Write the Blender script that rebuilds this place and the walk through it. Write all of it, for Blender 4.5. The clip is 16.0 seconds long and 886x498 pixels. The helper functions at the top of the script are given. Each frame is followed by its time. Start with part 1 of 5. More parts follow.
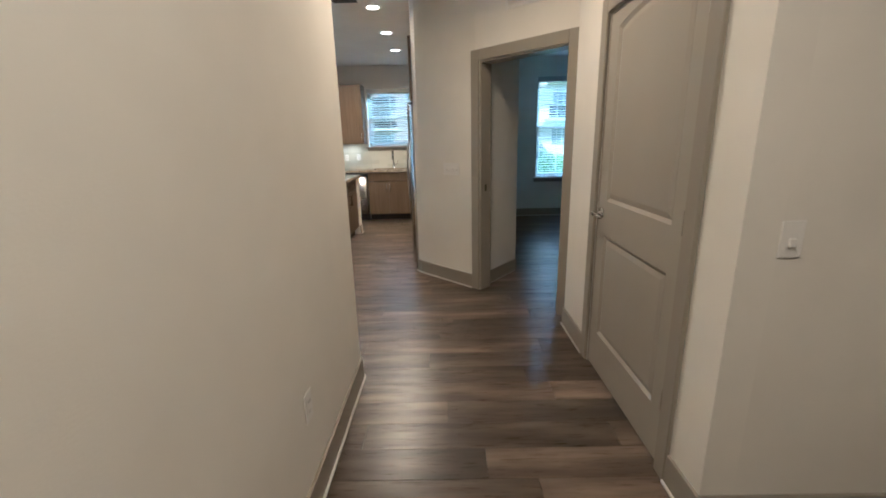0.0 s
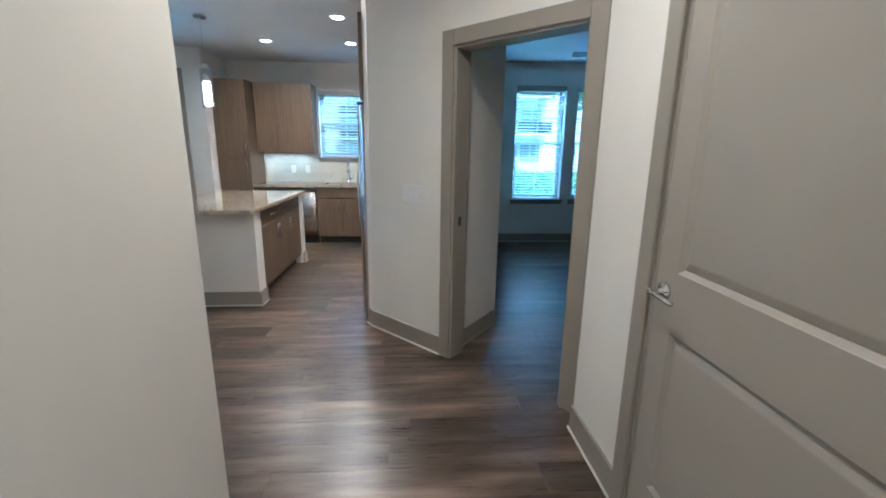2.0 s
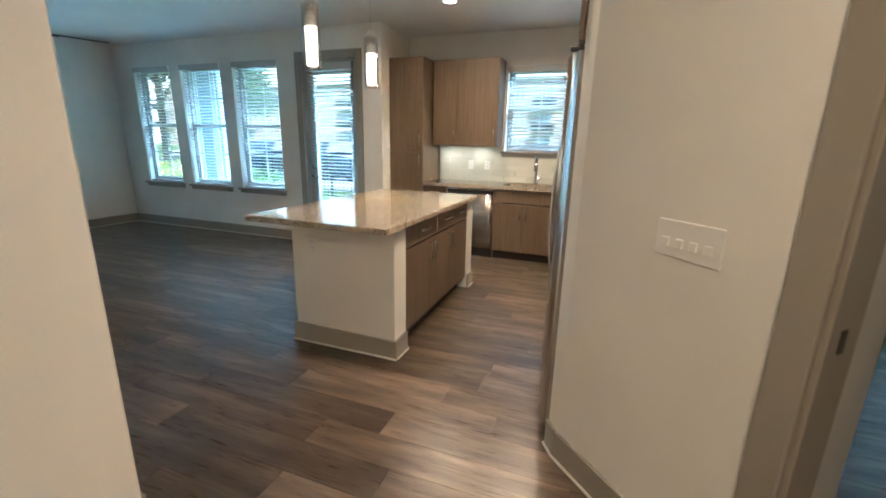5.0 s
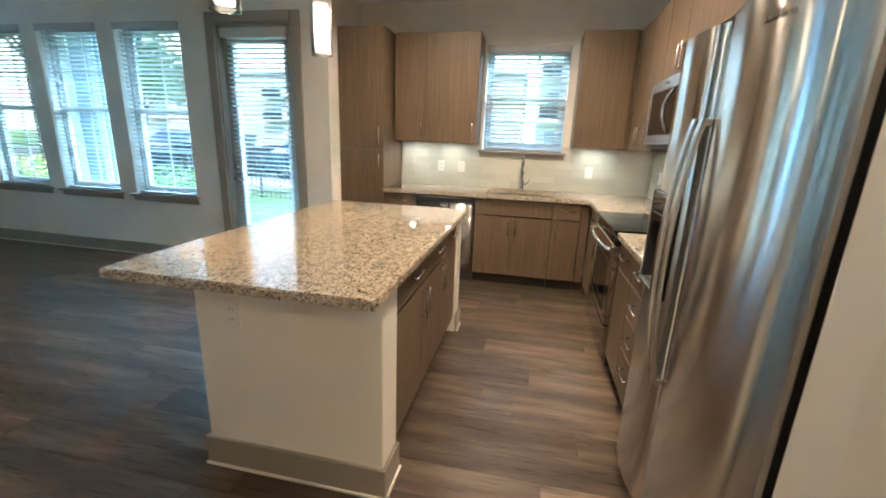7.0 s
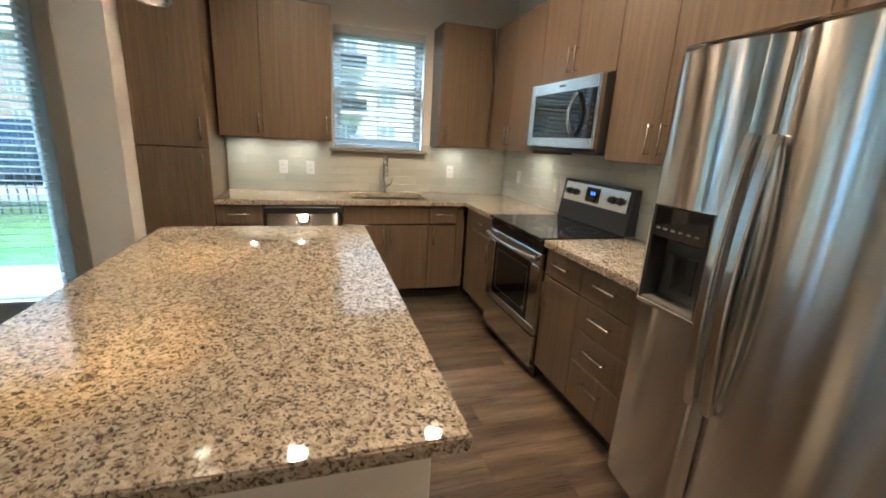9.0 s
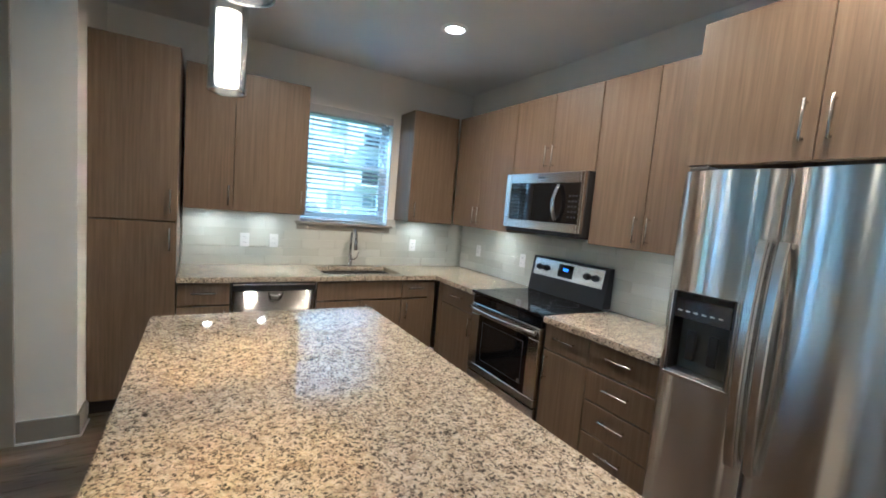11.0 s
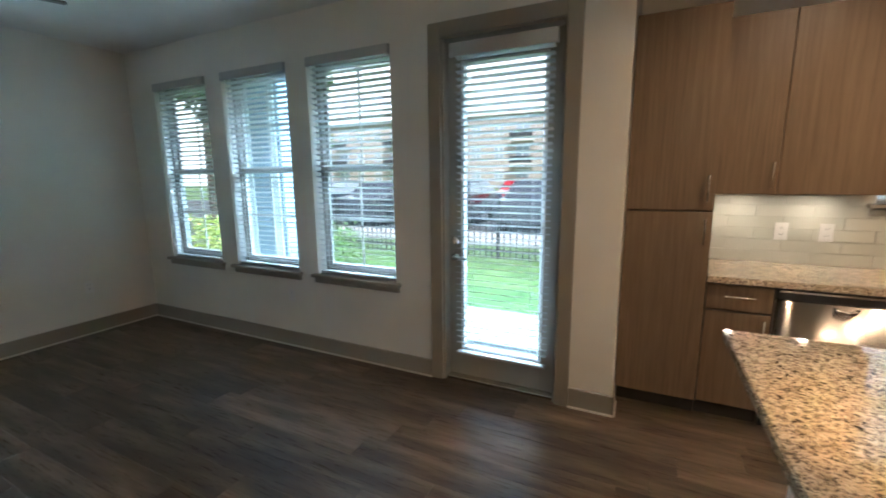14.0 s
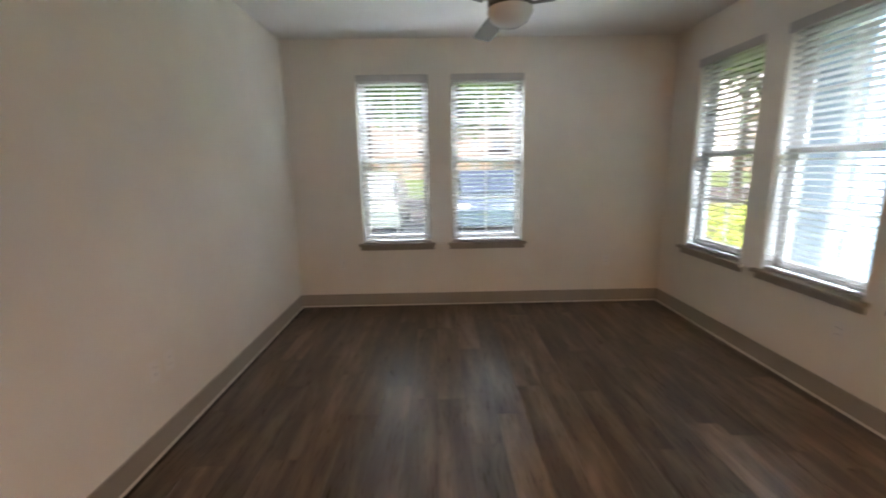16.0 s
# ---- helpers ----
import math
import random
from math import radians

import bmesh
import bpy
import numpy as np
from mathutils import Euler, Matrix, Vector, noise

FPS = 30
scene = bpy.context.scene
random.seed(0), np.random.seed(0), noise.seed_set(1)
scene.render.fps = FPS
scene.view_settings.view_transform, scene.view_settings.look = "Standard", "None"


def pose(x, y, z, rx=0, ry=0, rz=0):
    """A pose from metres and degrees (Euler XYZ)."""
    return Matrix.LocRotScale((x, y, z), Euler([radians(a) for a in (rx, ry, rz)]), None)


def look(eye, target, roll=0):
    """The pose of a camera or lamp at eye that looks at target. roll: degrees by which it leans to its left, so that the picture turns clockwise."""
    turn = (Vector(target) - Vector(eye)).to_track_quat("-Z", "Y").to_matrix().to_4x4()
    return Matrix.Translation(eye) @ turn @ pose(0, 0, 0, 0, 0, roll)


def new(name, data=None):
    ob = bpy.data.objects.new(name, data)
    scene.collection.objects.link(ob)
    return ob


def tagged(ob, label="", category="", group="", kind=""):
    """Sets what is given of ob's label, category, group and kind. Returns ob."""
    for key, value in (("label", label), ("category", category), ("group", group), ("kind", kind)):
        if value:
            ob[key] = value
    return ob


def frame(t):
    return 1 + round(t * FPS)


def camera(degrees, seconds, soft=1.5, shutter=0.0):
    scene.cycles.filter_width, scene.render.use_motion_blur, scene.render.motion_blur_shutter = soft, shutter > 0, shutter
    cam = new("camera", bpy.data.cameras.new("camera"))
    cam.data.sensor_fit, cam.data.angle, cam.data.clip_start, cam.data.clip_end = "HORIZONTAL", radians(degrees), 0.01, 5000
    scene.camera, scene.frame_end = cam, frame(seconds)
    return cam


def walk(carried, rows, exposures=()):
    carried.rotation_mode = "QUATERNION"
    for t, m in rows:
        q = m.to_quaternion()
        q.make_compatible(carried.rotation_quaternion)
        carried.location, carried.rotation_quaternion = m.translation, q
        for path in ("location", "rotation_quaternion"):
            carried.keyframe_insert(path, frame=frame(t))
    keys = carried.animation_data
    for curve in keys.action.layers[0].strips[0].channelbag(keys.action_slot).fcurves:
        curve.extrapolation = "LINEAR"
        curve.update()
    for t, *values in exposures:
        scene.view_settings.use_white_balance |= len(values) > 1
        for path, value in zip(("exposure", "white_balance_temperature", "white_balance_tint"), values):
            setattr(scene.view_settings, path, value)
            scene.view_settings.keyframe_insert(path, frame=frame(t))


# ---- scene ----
cam = camera(93.7, 16.0, soft=1.8, shutter=0.3)

PATH = [
    (0, (3.015, 1.792, 1.4), (2.996, 3.727, 0.895), -1.4),
    (0.5, (2.997, 2.064, 1.418), (3.045, 4.005, 0.939), -0.1),
    (1, (3.016, 2.316, 1.417), (3.138, 4.254, 0.938), 1.1),
    (1.5, (3.028, 2.594, 1.427), (3.201, 4.534, 0.971), 0.8),
    (2, (3.069, 2.892, 1.419), (3.214, 4.835, 0.966), 0.8),
    (2.5, (3.113, 3.18, 1.425), (3.13, 5.124, 0.955), 2.8),
    (3, (3.083, 3.463, 1.427), (3.064, 5.414, 0.985), 2.3),
    (3.5, (3.042, 3.752, 1.409), (2.883, 5.694, 0.962), 1.2),
    (4, (3.03, 3.986, 1.42), (2.645, 5.889, 0.939), 1.5),
    (4.5, (2.972, 4.231, 1.4), (2.348, 6.065, 0.905), 1.5),
    (4.7, (2.912, 4.312, 1.405), (2.234, 6.124, 0.91), 1.2),
    (7, (2.133, 5.372, 1.415), (1.743, 7.268, 0.9), 2.2),
    (7.5, (1.987, 5.554, 1.439), (1.81, 7.486, 0.942), 1.9),
    (8, (1.827, 5.665, 1.472), (1.872, 7.606, 0.983), 2.3),
    (8.5, (1.602, 5.764, 1.482), (1.947, 7.669, 0.971), 1.6),
    (9, (1.42, 5.913, 1.44), (1.993, 7.763, 0.929), 3.2),
    (11.5, (0.759, 6.144, 1.523), (1.779, 7.859, 1.383), 4.5),
    (12, (0.745, 6.228, 1.521), (1.474, 8.081, 1.323), 4.0),
    (12.5, (0.665, 6.386, 1.519), (0.936, 8.35, 1.249), 2.5),
    (13, (0.585, 6.509, 1.512), (0.411, 8.48, 1.222), 1.5),
    (13.5, (0.464, 6.558, 1.516), (-0.099, 8.449, 1.191), 1.2),
    (14, (0.322, 6.555, 1.502), (-0.544, 8.324, 1.158), -0.6),
    (14.5, (0.214, 6.536, 1.489), (-0.922, 8.145, 1.142), -1.6),
    (15, (0.111, 6.58, 1.475), (-1.364, 7.888, 1.148), -1.4),
    (15.5, (-0.006, 6.69, 1.465), (-1.814, 7.466, 1.11), -0.4),
    (15.7, (-0.07, 6.72, 1.486), (-1.97, 7.222, 1.11), -0.4),
    (16, (-0.105, 6.74, 1.495), (-2.067, 6.763, 1.111), -1.0),
]
EXPOSURES = [(0, 1.52, 4700, 9), (1.5, 1.72, 4180, 7), (2.5, 1.75, 4020, 6), (3.5, 1.72, 4200, 7), (4.0, 1.7, 4400, 7), (4.5, 1.7, 4950, 9), (7.0, 1.75, 5200, 9), (7.5, 1.55, 5150, 9), (8.0, 1.5, 5200, 9), (9.0, 1.25, 5350, 10), (11.5, 1.4, 4400, 7), (12.5, 1.25, 4500, 8), (13.0, 1.1, 4800, 9), (13.5, 1.0, 4950, 9), (14.0, 1.15, 5900, 17), (14.5, 1.4, 6350, 24), (15.0, 1.32, 6450, 27), (15.5, 1.45, 7150, 32), (16.0, 1.68, 7700, 38)]
walk(cam, [(t, look(eye, target, roll)) for t, eye, target, roll in PATH], EXPOSURES)

# ---- world, sun, exposure ----
world = bpy.data.worlds.new("sky")
scene.world = world
world.use_nodes = True
wn = world.node_tree
sky = wn.nodes.new("ShaderNodeTexSky")
sky.sky_type = "NISHITA"
sky.sun_disc = False
sky.sun_elevation, sky.sun_rotation = radians(50), radians(145)
sky.dust_density, sky.air_density = 4.0, 1.0
wn.links.new(sky.outputs[0], wn.nodes["Background"].inputs[0])
wn.nodes["Background"].inputs[1].default_value = 0.15
sun_data = bpy.data.lights.new("sun", "SUN")
sun_data.energy, sun_data.angle, sun_data.color = 4.0, radians(0.6), (1.0, 0.95, 0.87)
sun = new("sun", sun_data)
sun.matrix_world = pose(0, 0, 30, 40, 0, 35)


def disk_lamp(x, y, z, power, size, color=(1.0, 0.80, 0.58), spread=180):
    d = bpy.data.lights.new("lamp", "AREA")
    d.shape, d.size, d.energy, d.color = "DISK", size, power, color
    d.spread = radians(spread)
    ob = new("lamp", d)
    ob.location = (x, y, z)
    return ob


def sky_fill(x, y, z, turn, width, power):
    """Added lamp above a window's head outside, facing the room; stands for sky light."""
    d = bpy.data.lights.new("sky_fill_lamp", "AREA")
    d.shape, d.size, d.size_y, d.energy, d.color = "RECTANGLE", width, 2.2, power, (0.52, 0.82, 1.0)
    ob = new("sky_fill_lamp", d)
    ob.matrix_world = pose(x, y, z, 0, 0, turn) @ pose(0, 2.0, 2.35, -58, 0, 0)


# Power of the lamps added outside the windows to brighten the rooms
SKY_FILL = 390.0
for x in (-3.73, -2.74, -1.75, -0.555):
    sky_fill(x, 9.375, 2.42, 0, 1.5, SKY_FILL * (1.1 if x > -1 else 1.6))
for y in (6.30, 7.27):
    sky_fill(-4.735, y, 2.42, 90, 1.5, SKY_FILL * 2.0)
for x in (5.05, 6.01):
    sky_fill(x, 9.705, 2.43, 0, 1.5, SKY_FILL * 2.2)
sky_fill(1.99, 10.18, 2.35, 0, 1.5, 0.5 * SKY_FILL)


# ---- materials ----
def mat(name, base=(0.5, 0.5, 0.5), rough=0.5, metal=0.0, **kw):
    m = bpy.data.materials.new(name)
    m.use_nodes = True
    b = m.node_tree.nodes["Principled BSDF"]
    b.inputs["Base Color"].default_value = (*base, 1)
    b.inputs["Roughness"].default_value = rough
    b.inputs["Metallic"].default_value = metal
    for k, v in kw.items():
        b.inputs[k.replace("_", " ")].default_value = v
    return m


def node(m, kind, **kw):
    n = m.node_tree.nodes.new(kind)
    for k, v in kw.items():
        n.inputs[k.replace("_", " ")].default_value = v
    return n


def link(m, a, b):
    m.node_tree.links.new(a, b)


def coords(m, scale=(1, 1, 1), random_shift=False):
    tc = node(m, "ShaderNodeTexCoord")
    mp = node(m, "ShaderNodeMapping")
    mp.inputs["Scale"].default_value = scale
    link(m, tc.outputs["Object"], mp.inputs["Vector"])
    if random_shift:
        oi = node(m, "ShaderNodeObjectInfo")
        mul = node(m, "ShaderNodeMath")
        mul.operation = "MULTIPLY"
        mul.inputs[1].default_value = 37.0
        link(m, oi.outputs["Random"], mul.inputs[0])
        cb = node(m, "ShaderNodeCombineXYZ")
        for i in range(3):
            link(m, mul.outputs[0], cb.inputs[i])
        link(m, cb.outputs[0], mp.inputs["Location"])
    return mp.outputs["Vector"]


def ramp(m, fac, stops):
    r = node(m, "ShaderNodeValToRGB")
    els = r.color_ramp.elements
    while len(els) < len(stops):
        els.new(0.5)
    for e, (p, c) in zip(els, stops):
        e.position, e.color = p, (*c, 1)
    link(m, fac, r.inputs[0])
    return r.outputs[0]


def bump(m, height, strength=0.2, distance=0.002):
    b = node(m, "ShaderNodeBump", Strength=strength, Distance=distance)
    link(m, height, b.inputs["Height"])
    link(m, b.outputs[0], m.node_tree.nodes["Principled BSDF"].inputs["Normal"])


def noise_tex(m, vec, scale, detail=4.0, rough=0.55):
    n = node(m, "ShaderNodeTexNoise", Scale=scale, Detail=detail, Roughness=rough)
    link(m, vec, n.inputs["Vector"])
    return n.outputs["Fac"]


def mix_col(m, fac, a, b, kind="MIX"):
    n = node(m, "ShaderNodeMix")
    n.data_type, n.blend_type = "RGBA", kind
    for s, v in ((n.inputs[0], fac), (n.inputs[6], a), (n.inputs[7], b)):
        if isinstance(v, (tuple, float, int)):
            s.default_value = (*v, 1) if isinstance(v, tuple) else v
        else:
            link(m, v, s)
    return n.outputs[2]


def set_in(m, name, out):
    link(m, out, m.node_tree.nodes["Principled BSDF"].inputs[name])


def paint(name, base, rough=0.75, relief=0.12, grain=260, spread=0.05):
    m = mat(name, base, rough)
    v = coords(m)
    fine, big = noise_tex(m, v, grain, 3), noise_tex(m, v, 1.3, 3)
    lo = tuple(c * (1 - spread) for c in base)
    hi = tuple(min(1, c * (1 + spread)) for c in base)
    set_in(m, "Base Color", ramp(m, big, [(0.3, lo), (0.7, hi)]))
    bump(m, fine, relief, 0.002)
    return m


WALL = paint("wall paint", (0.80, 0.775, 0.715), 0.8, 0.25, 180)
CEIL = paint("ceiling paint", (0.80, 0.79, 0.76), 0.85, 0.35, 120)
TRIM = paint("greige trim paint", (0.31, 0.284, 0.236), 0.42, 0.05, 90)
DOOR = paint("greige door paint", (0.36, 0.335, 0.285), 0.4, 0.06, 110)
CAULK = paint("pale shoe strip", (0.72, 0.70, 0.65), 0.6, 0.1)
WHITE = paint("white plastic", (0.80, 0.79, 0.76), 0.35, 0.02, 60, 0.02)
BLIND = paint("white blind slat", (0.49, 0.49, 0.48), 0.42, 0.04, 90, 0.03)
VINYL = paint("window frame vinyl", (0.42, 0.40, 0.36), 0.45, 0.03, 80)
DARKPLASTIC = paint("dark plastic", (0.03, 0.03, 0.033), 0.4, 0.05, 200)
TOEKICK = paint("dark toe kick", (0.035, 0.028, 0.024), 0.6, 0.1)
BRONZE = paint("bronze metal", (0.05, 0.045, 0.04), 0.4, 0.05)
BLADE = paint("grey brown fan blade", (0.11, 0.09, 0.075), 0.45, 0.1, 60, 0.2)

FLOORWOOD = mat("dark vinyl plank", (0.1, 0.07, 0.05), 0.36)
FLOORWOOD.node_tree.nodes["Principled BSDF"].inputs["Specular IOR Level"].default_value = 0.62
v = coords(FLOORWOOD, (0.75, 4.6, 1.0), True)
grain = noise_tex(FLOORWOOD, v, 2.2, 4, 0.5)
v2 = coords(FLOORWOOD, (2.0, 60.0, 1.0), True)
fib = noise_tex(FLOORWOOD, v2, 3.0, 4, 0.55)
wave = node(FLOORWOOD, "ShaderNodeTexWave", Scale=5.0, Distortion=9.0, Detail=3.0)
wave.bands_direction = "Y"
link(FLOORWOOD, coords(FLOORWOOD, (0.35, 3.0, 1.0), True), wave.inputs["Vector"])
g = ramp(FLOORWOOD, grain, [(0.30, (0.050, 0.035, 0.024)), (0.44, (0.086, 0.061, 0.043)), (0.56, (0.132, 0.096, 0.069)), (0.70, (0.205, 0.156, 0.116))])
g = mix_col(FLOORWOOD, 0.22, g, ramp(FLOORWOOD, fib, [(0.34, (0.55, 0.54, 0.52)), (0.66, (1.36, 1.36, 1.36))]), "MULTIPLY")
g = mix_col(FLOORWOOD, 0.12, g, ramp(FLOORWOOD, wave.outputs["Fac"], [(0.1, (0.72, 0.71, 0.70)), (0.9, (1.18, 1.18, 1.18))]), "MULTIPLY")
oi = node(FLOORWOOD, "ShaderNodeObjectInfo")
tone = ramp(FLOORWOOD, oi.outputs["Random"], [(0.0, (0.62, 0.62, 0.62)), (0.5, (0.90, 0.90, 0.90)), (1.0, (1.32, 1.32, 1.32))])
set_in(FLOORWOOD, "Base Color", mix_col(FLOORWOOD, 1.0, g, tone, "MULTIPLY"))
set_in(FLOORWOOD, "Roughness", ramp(FLOORWOOD, fib, [(0.25, (0.25, 0.25, 0.25)), (0.8, (0.36, 0.36, 0.36))]))
bump(FLOORWOOD, fib, 0.05, 0.0006)
FLOORGAP = mat("plank joint", (0.02, 0.016, 0.013), 0.8)

LAMINATE = mat("brown wood laminate", (0.26, 0.18, 0.125), 0.42)
v = coords(LAMINATE, (42.0, 42.0, 1.3), True)
n1 = noise_tex(LAMINATE, v, 1.6, 6, 0.6)
v = coords(LAMINATE, (260.0, 260.0, 7.0), True)
n2 = noise_tex(LAMINATE, v, 1.2, 3, 0.6)
c = ramp(LAMINATE, n1, [(0.28, (0.120, 0.083, 0.051)), (0.5, (0.151, 0.106, 0.066)), (0.72, (0.188, 0.135, 0.086))])
c = mix_col(LAMINATE, 0.35, c, ramp(LAMINATE, n2, [(0.3, (0.72, 0.72, 0.72)), (0.7, (1.2, 1.2, 1.2))]), "MULTIPLY")
set_in(LAMINATE, "Base Color", c)
bump(LAMINATE, n2, 0.15, 0.0008)

GRANITE = mat("speckled granite", (0.5, 0.42, 0.33), 0.05, Specular_IOR_Level=0.95)
v = coords(GRANITE)
vo = node(GRANITE, "ShaderNodeTexVoronoi", Scale=165.0)
wob = node(GRANITE, "ShaderNodeTexNoise", Scale=62.0, Detail=5.0)
link(GRANITE, v, wob.inputs["Vector"])
add = node(GRANITE, "ShaderNodeVectorMath")
add.operation = "MULTIPLY_ADD"
add.inputs[1].default_value = (0.026, 0.026, 0.026)
link(GRANITE, wob.outputs["Color"], add.inputs[0])
link(GRANITE, v, add.inputs[2])
link(GRANITE, add.outputs[0], vo.inputs["Vector"])
sep = node(GRANITE, "ShaderNodeSeparateColor")
link(GRANITE, vo.outputs["Color"], sep.inputs[0])
spots = ramp(GRANITE, sep.outputs[0], [(0.0, (0.065, 0.056, 0.049)), (0.14, (0.135, 0.115, 0.096)), (0.25, (0.245, 0.207, 0.165)), (0.35, (0.41, 0.345, 0.255)), (0.6, (0.50, 0.433, 0.332)), (0.85, (0.57, 0.51, 0.415))])
cloud = ramp(GRANITE, noise_tex(GRANITE, v, 24.0, 5, 0.65), [(0.32, (0.62, 0.59, 0.56)), (0.5, (0.98, 0.97, 0.95)), (0.7, (1.14, 1.12, 1.08))])
fleck = ramp(GRANITE, noise_tex(GRANITE, v, 120.0, 3, 0.6), [(0.60, (1, 1, 1)), (0.68, (0.34, 0.30, 0.27))])
c = mix_col(GRANITE, 0.9, mix_col(GRANITE, 1.0, spots, cloud, "MULTIPLY"), fleck, "MULTIPLY")
set_in(GRANITE, "Base Color", c)


def steel(name, base, rough, along, relief=0.12):
    m = mat(name, base, rough, 1.0)
    sc = {"z": (320, 320, 2), "x": (2, 320, 320), "y": (320, 2, 320)}[along]
    v = coords(m, sc)
    n = noise_tex(m, v, 1.5, 3)
    set_in(m, "Roughness", ramp(m, n, [(0.2, (rough * 0.8,) * 3), (0.8, (rough * 1.25,) * 3)]))
    bump(m, n, relief, 0.0006)
    return m


STEEL = steel("brushed stainless steel", (0.66, 0.65, 0.625), 0.11, "x", 0.32)
STEELV = mat("vertically streaked brushed steel", (0.67, 0.655, 0.62), 0.30, 1.0)
STEELV.node_tree.nodes["Principled BSDF"].inputs["Anisotropic"].default_value = 1.0
tg = node(STEELV, "ShaderNodeTangent")
tg.direction_type = "UV_MAP"
link(STEELV, tg.outputs[0], STEELV.node_tree.nodes["Principled BSDF"].inputs["Tangent"])
n = noise_tex(STEELV, coords(STEELV, (2, 320, 320)), 1.5, 3)
set_in(STEELV, "Roughness", ramp(STEELV, n, [(0.2, (0.17, 0.17, 0.17)), (0.8, (0.22, 0.22, 0.22))]))
bump(STEELV, noise_tex(STEELV, coords(STEELV, (4.0, 1.0, 0.1)), 1.0, 1), 0.12, 0.02)
# Copy of STEELV for the dishwasher, shade put into a darker base colour
STEELV_SHADED = STEELV.copy()
STEELV_SHADED.name = "shaded brushed steel"
STEELV_SHADED.node_tree.nodes["Principled BSDF"].inputs["Base Color"].default_value = (0.36, 0.345, 0.32, 1)
NICHE = paint("grey dispenser plastic", (0.13, 0.13, 0.128), 0.35, 0.05, 200)
STEELX = steel("brushed stainless trim", (0.70, 0.69, 0.67), 0.21, "x")
NICKEL = steel("satin nickel", (0.66, 0.64, 0.60), 0.22, "z")
CHROME = mat("chrome", (0.75, 0.75, 0.75), 0.08, 1.0)
BLACKGLASS = mat("black glass", (0.008, 0.008, 0.009), 0.04)
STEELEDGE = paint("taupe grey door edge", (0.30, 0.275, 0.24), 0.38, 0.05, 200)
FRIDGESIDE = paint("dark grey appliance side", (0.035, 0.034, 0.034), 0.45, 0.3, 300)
TILE = mat("pale glass tile", (0.60, 0.60, 0.52), 0.08)
v = coords(TILE, (1, 1, 1), True)
oi = node(TILE, "ShaderNodeObjectInfo")
set_in(TILE, "Base Color", ramp(TILE, oi.outputs["Random"], [(0.0, (0.545, 0.550, 0.475)), (1.0, (0.635, 0.635, 0.565))]))
bump(TILE, noise_tex(TILE, v, 14, 2), 0.06, 0.002)
GROUT = paint("pale grout", (0.57, 0.565, 0.495), 0.85, 0.3, 300)


def glow(name, color, strength):
    m = mat(name, color, 0.4)
    b = m.node_tree.nodes["Principled BSDF"]
    b.inputs["Emission Color"].default_value = (*color, 1)
    b.inputs["Emission Strength"].default_value = strength
    return m


LENS = glow("lit lamp lens", (1.0, 0.84, 0.62), 11.0)
FROST = glow("lit frosted glass", (1.0, 0.80, 0.52), 3.4)
FANGLOW = glow("lit fan bowl", (1.0, 0.70, 0.38), 1.2)
DISPLAY = glow("blue clock digits", (0.08, 0.25, 1.0), 0.8)
BOWL = paint("opal glass bowl", (0.62, 0.62, 0.60), 0.2, 0.02)


def clear_glass(name, tint=(1, 1, 1), gloss=0.04, fall=4.0):
    m = bpy.data.materials.new(name)
    m.use_nodes = True
    nt = m.node_tree
    nt.nodes.clear()
    out = nt.nodes.new("ShaderNodeOutputMaterial")
    mx = nt.nodes.new("ShaderNodeMixShader")
    lw = nt.nodes.new("ShaderNodeLayerWeight")
    lw.inputs[0].default_value = 0.5
    pw = nt.nodes.new("ShaderNodeMath")
    pw.operation = "POWER"
    pw.inputs[1].default_value = fall
    nt.links.new(lw.outputs["Facing"], pw.inputs[0])
    fr = nt.nodes.new("ShaderNodeMath")
    fr.operation = "MULTIPLY_ADD"
    fr.inputs[1].default_value, fr.inputs[2].default_value = 0.9, gloss
    nt.links.new(pw.outputs[0], fr.inputs[0])
    tr = nt.nodes.new("ShaderNodeBsdfTransparent")
    tr.inputs[0].default_value = (*tint, 1)
    gl = nt.nodes.new("ShaderNodeBsdfGlossy")
    gl.inputs["Roughness"].default_value = 0.02
    for a, b in ((fr.outputs[0], mx.inputs[0]), (tr.outputs[0], mx.inputs[1]), (gl.outputs[0], mx.inputs[2]), (mx.outputs[0], out.inputs[0])):
        nt.links.new(a, b)
    return m


# Tint put into the panes to dim the bright view outdoors
GLASS = clear_glass("tinted window glass", (0.82, 0.86, 0.87))
SHADEGLASS = clear_glass("clear shade glass", (0.93, 0.92, 0.90), 0.12, 1.8)
RIMGLASS = clear_glass("ground glass edge", (0.80, 0.82, 0.78), 0.35, 1.5)


# ---- mesh helpers ----
def box(bm, x0, x1, y0, y1, z0, z1, bevel=0.0, seg=1, taper=None):
    """A box, its edges rounded by bevel."""
    t = bmesh.new()
    bmesh.ops.create_cube(t, size=1)
    for w in t.verts:
        w.co = Vector(((x0 + x1) / 2 + w.co.x * (x1 - x0), (y0 + y1) / 2 + w.co.y * (y1 - y0), (z0 + z1) / 2 + w.co.z * (z1 - z0)))
    if bevel:
        bmesh.ops.bevel(t, geom=list(t.edges), offset=bevel, segments=seg, affect="EDGES", profile=0.5)
    join(bm, t)
    return bm


def join(bm, t, m=None):
    if m is not None:
        bmesh.ops.transform(t, matrix=m, verts=t.verts)
    me = bpy.data.meshes.new("tmp")
    t.to_mesh(me)
    t.free()
    bm.from_mesh(me)
    bpy.data.meshes.remove(me)


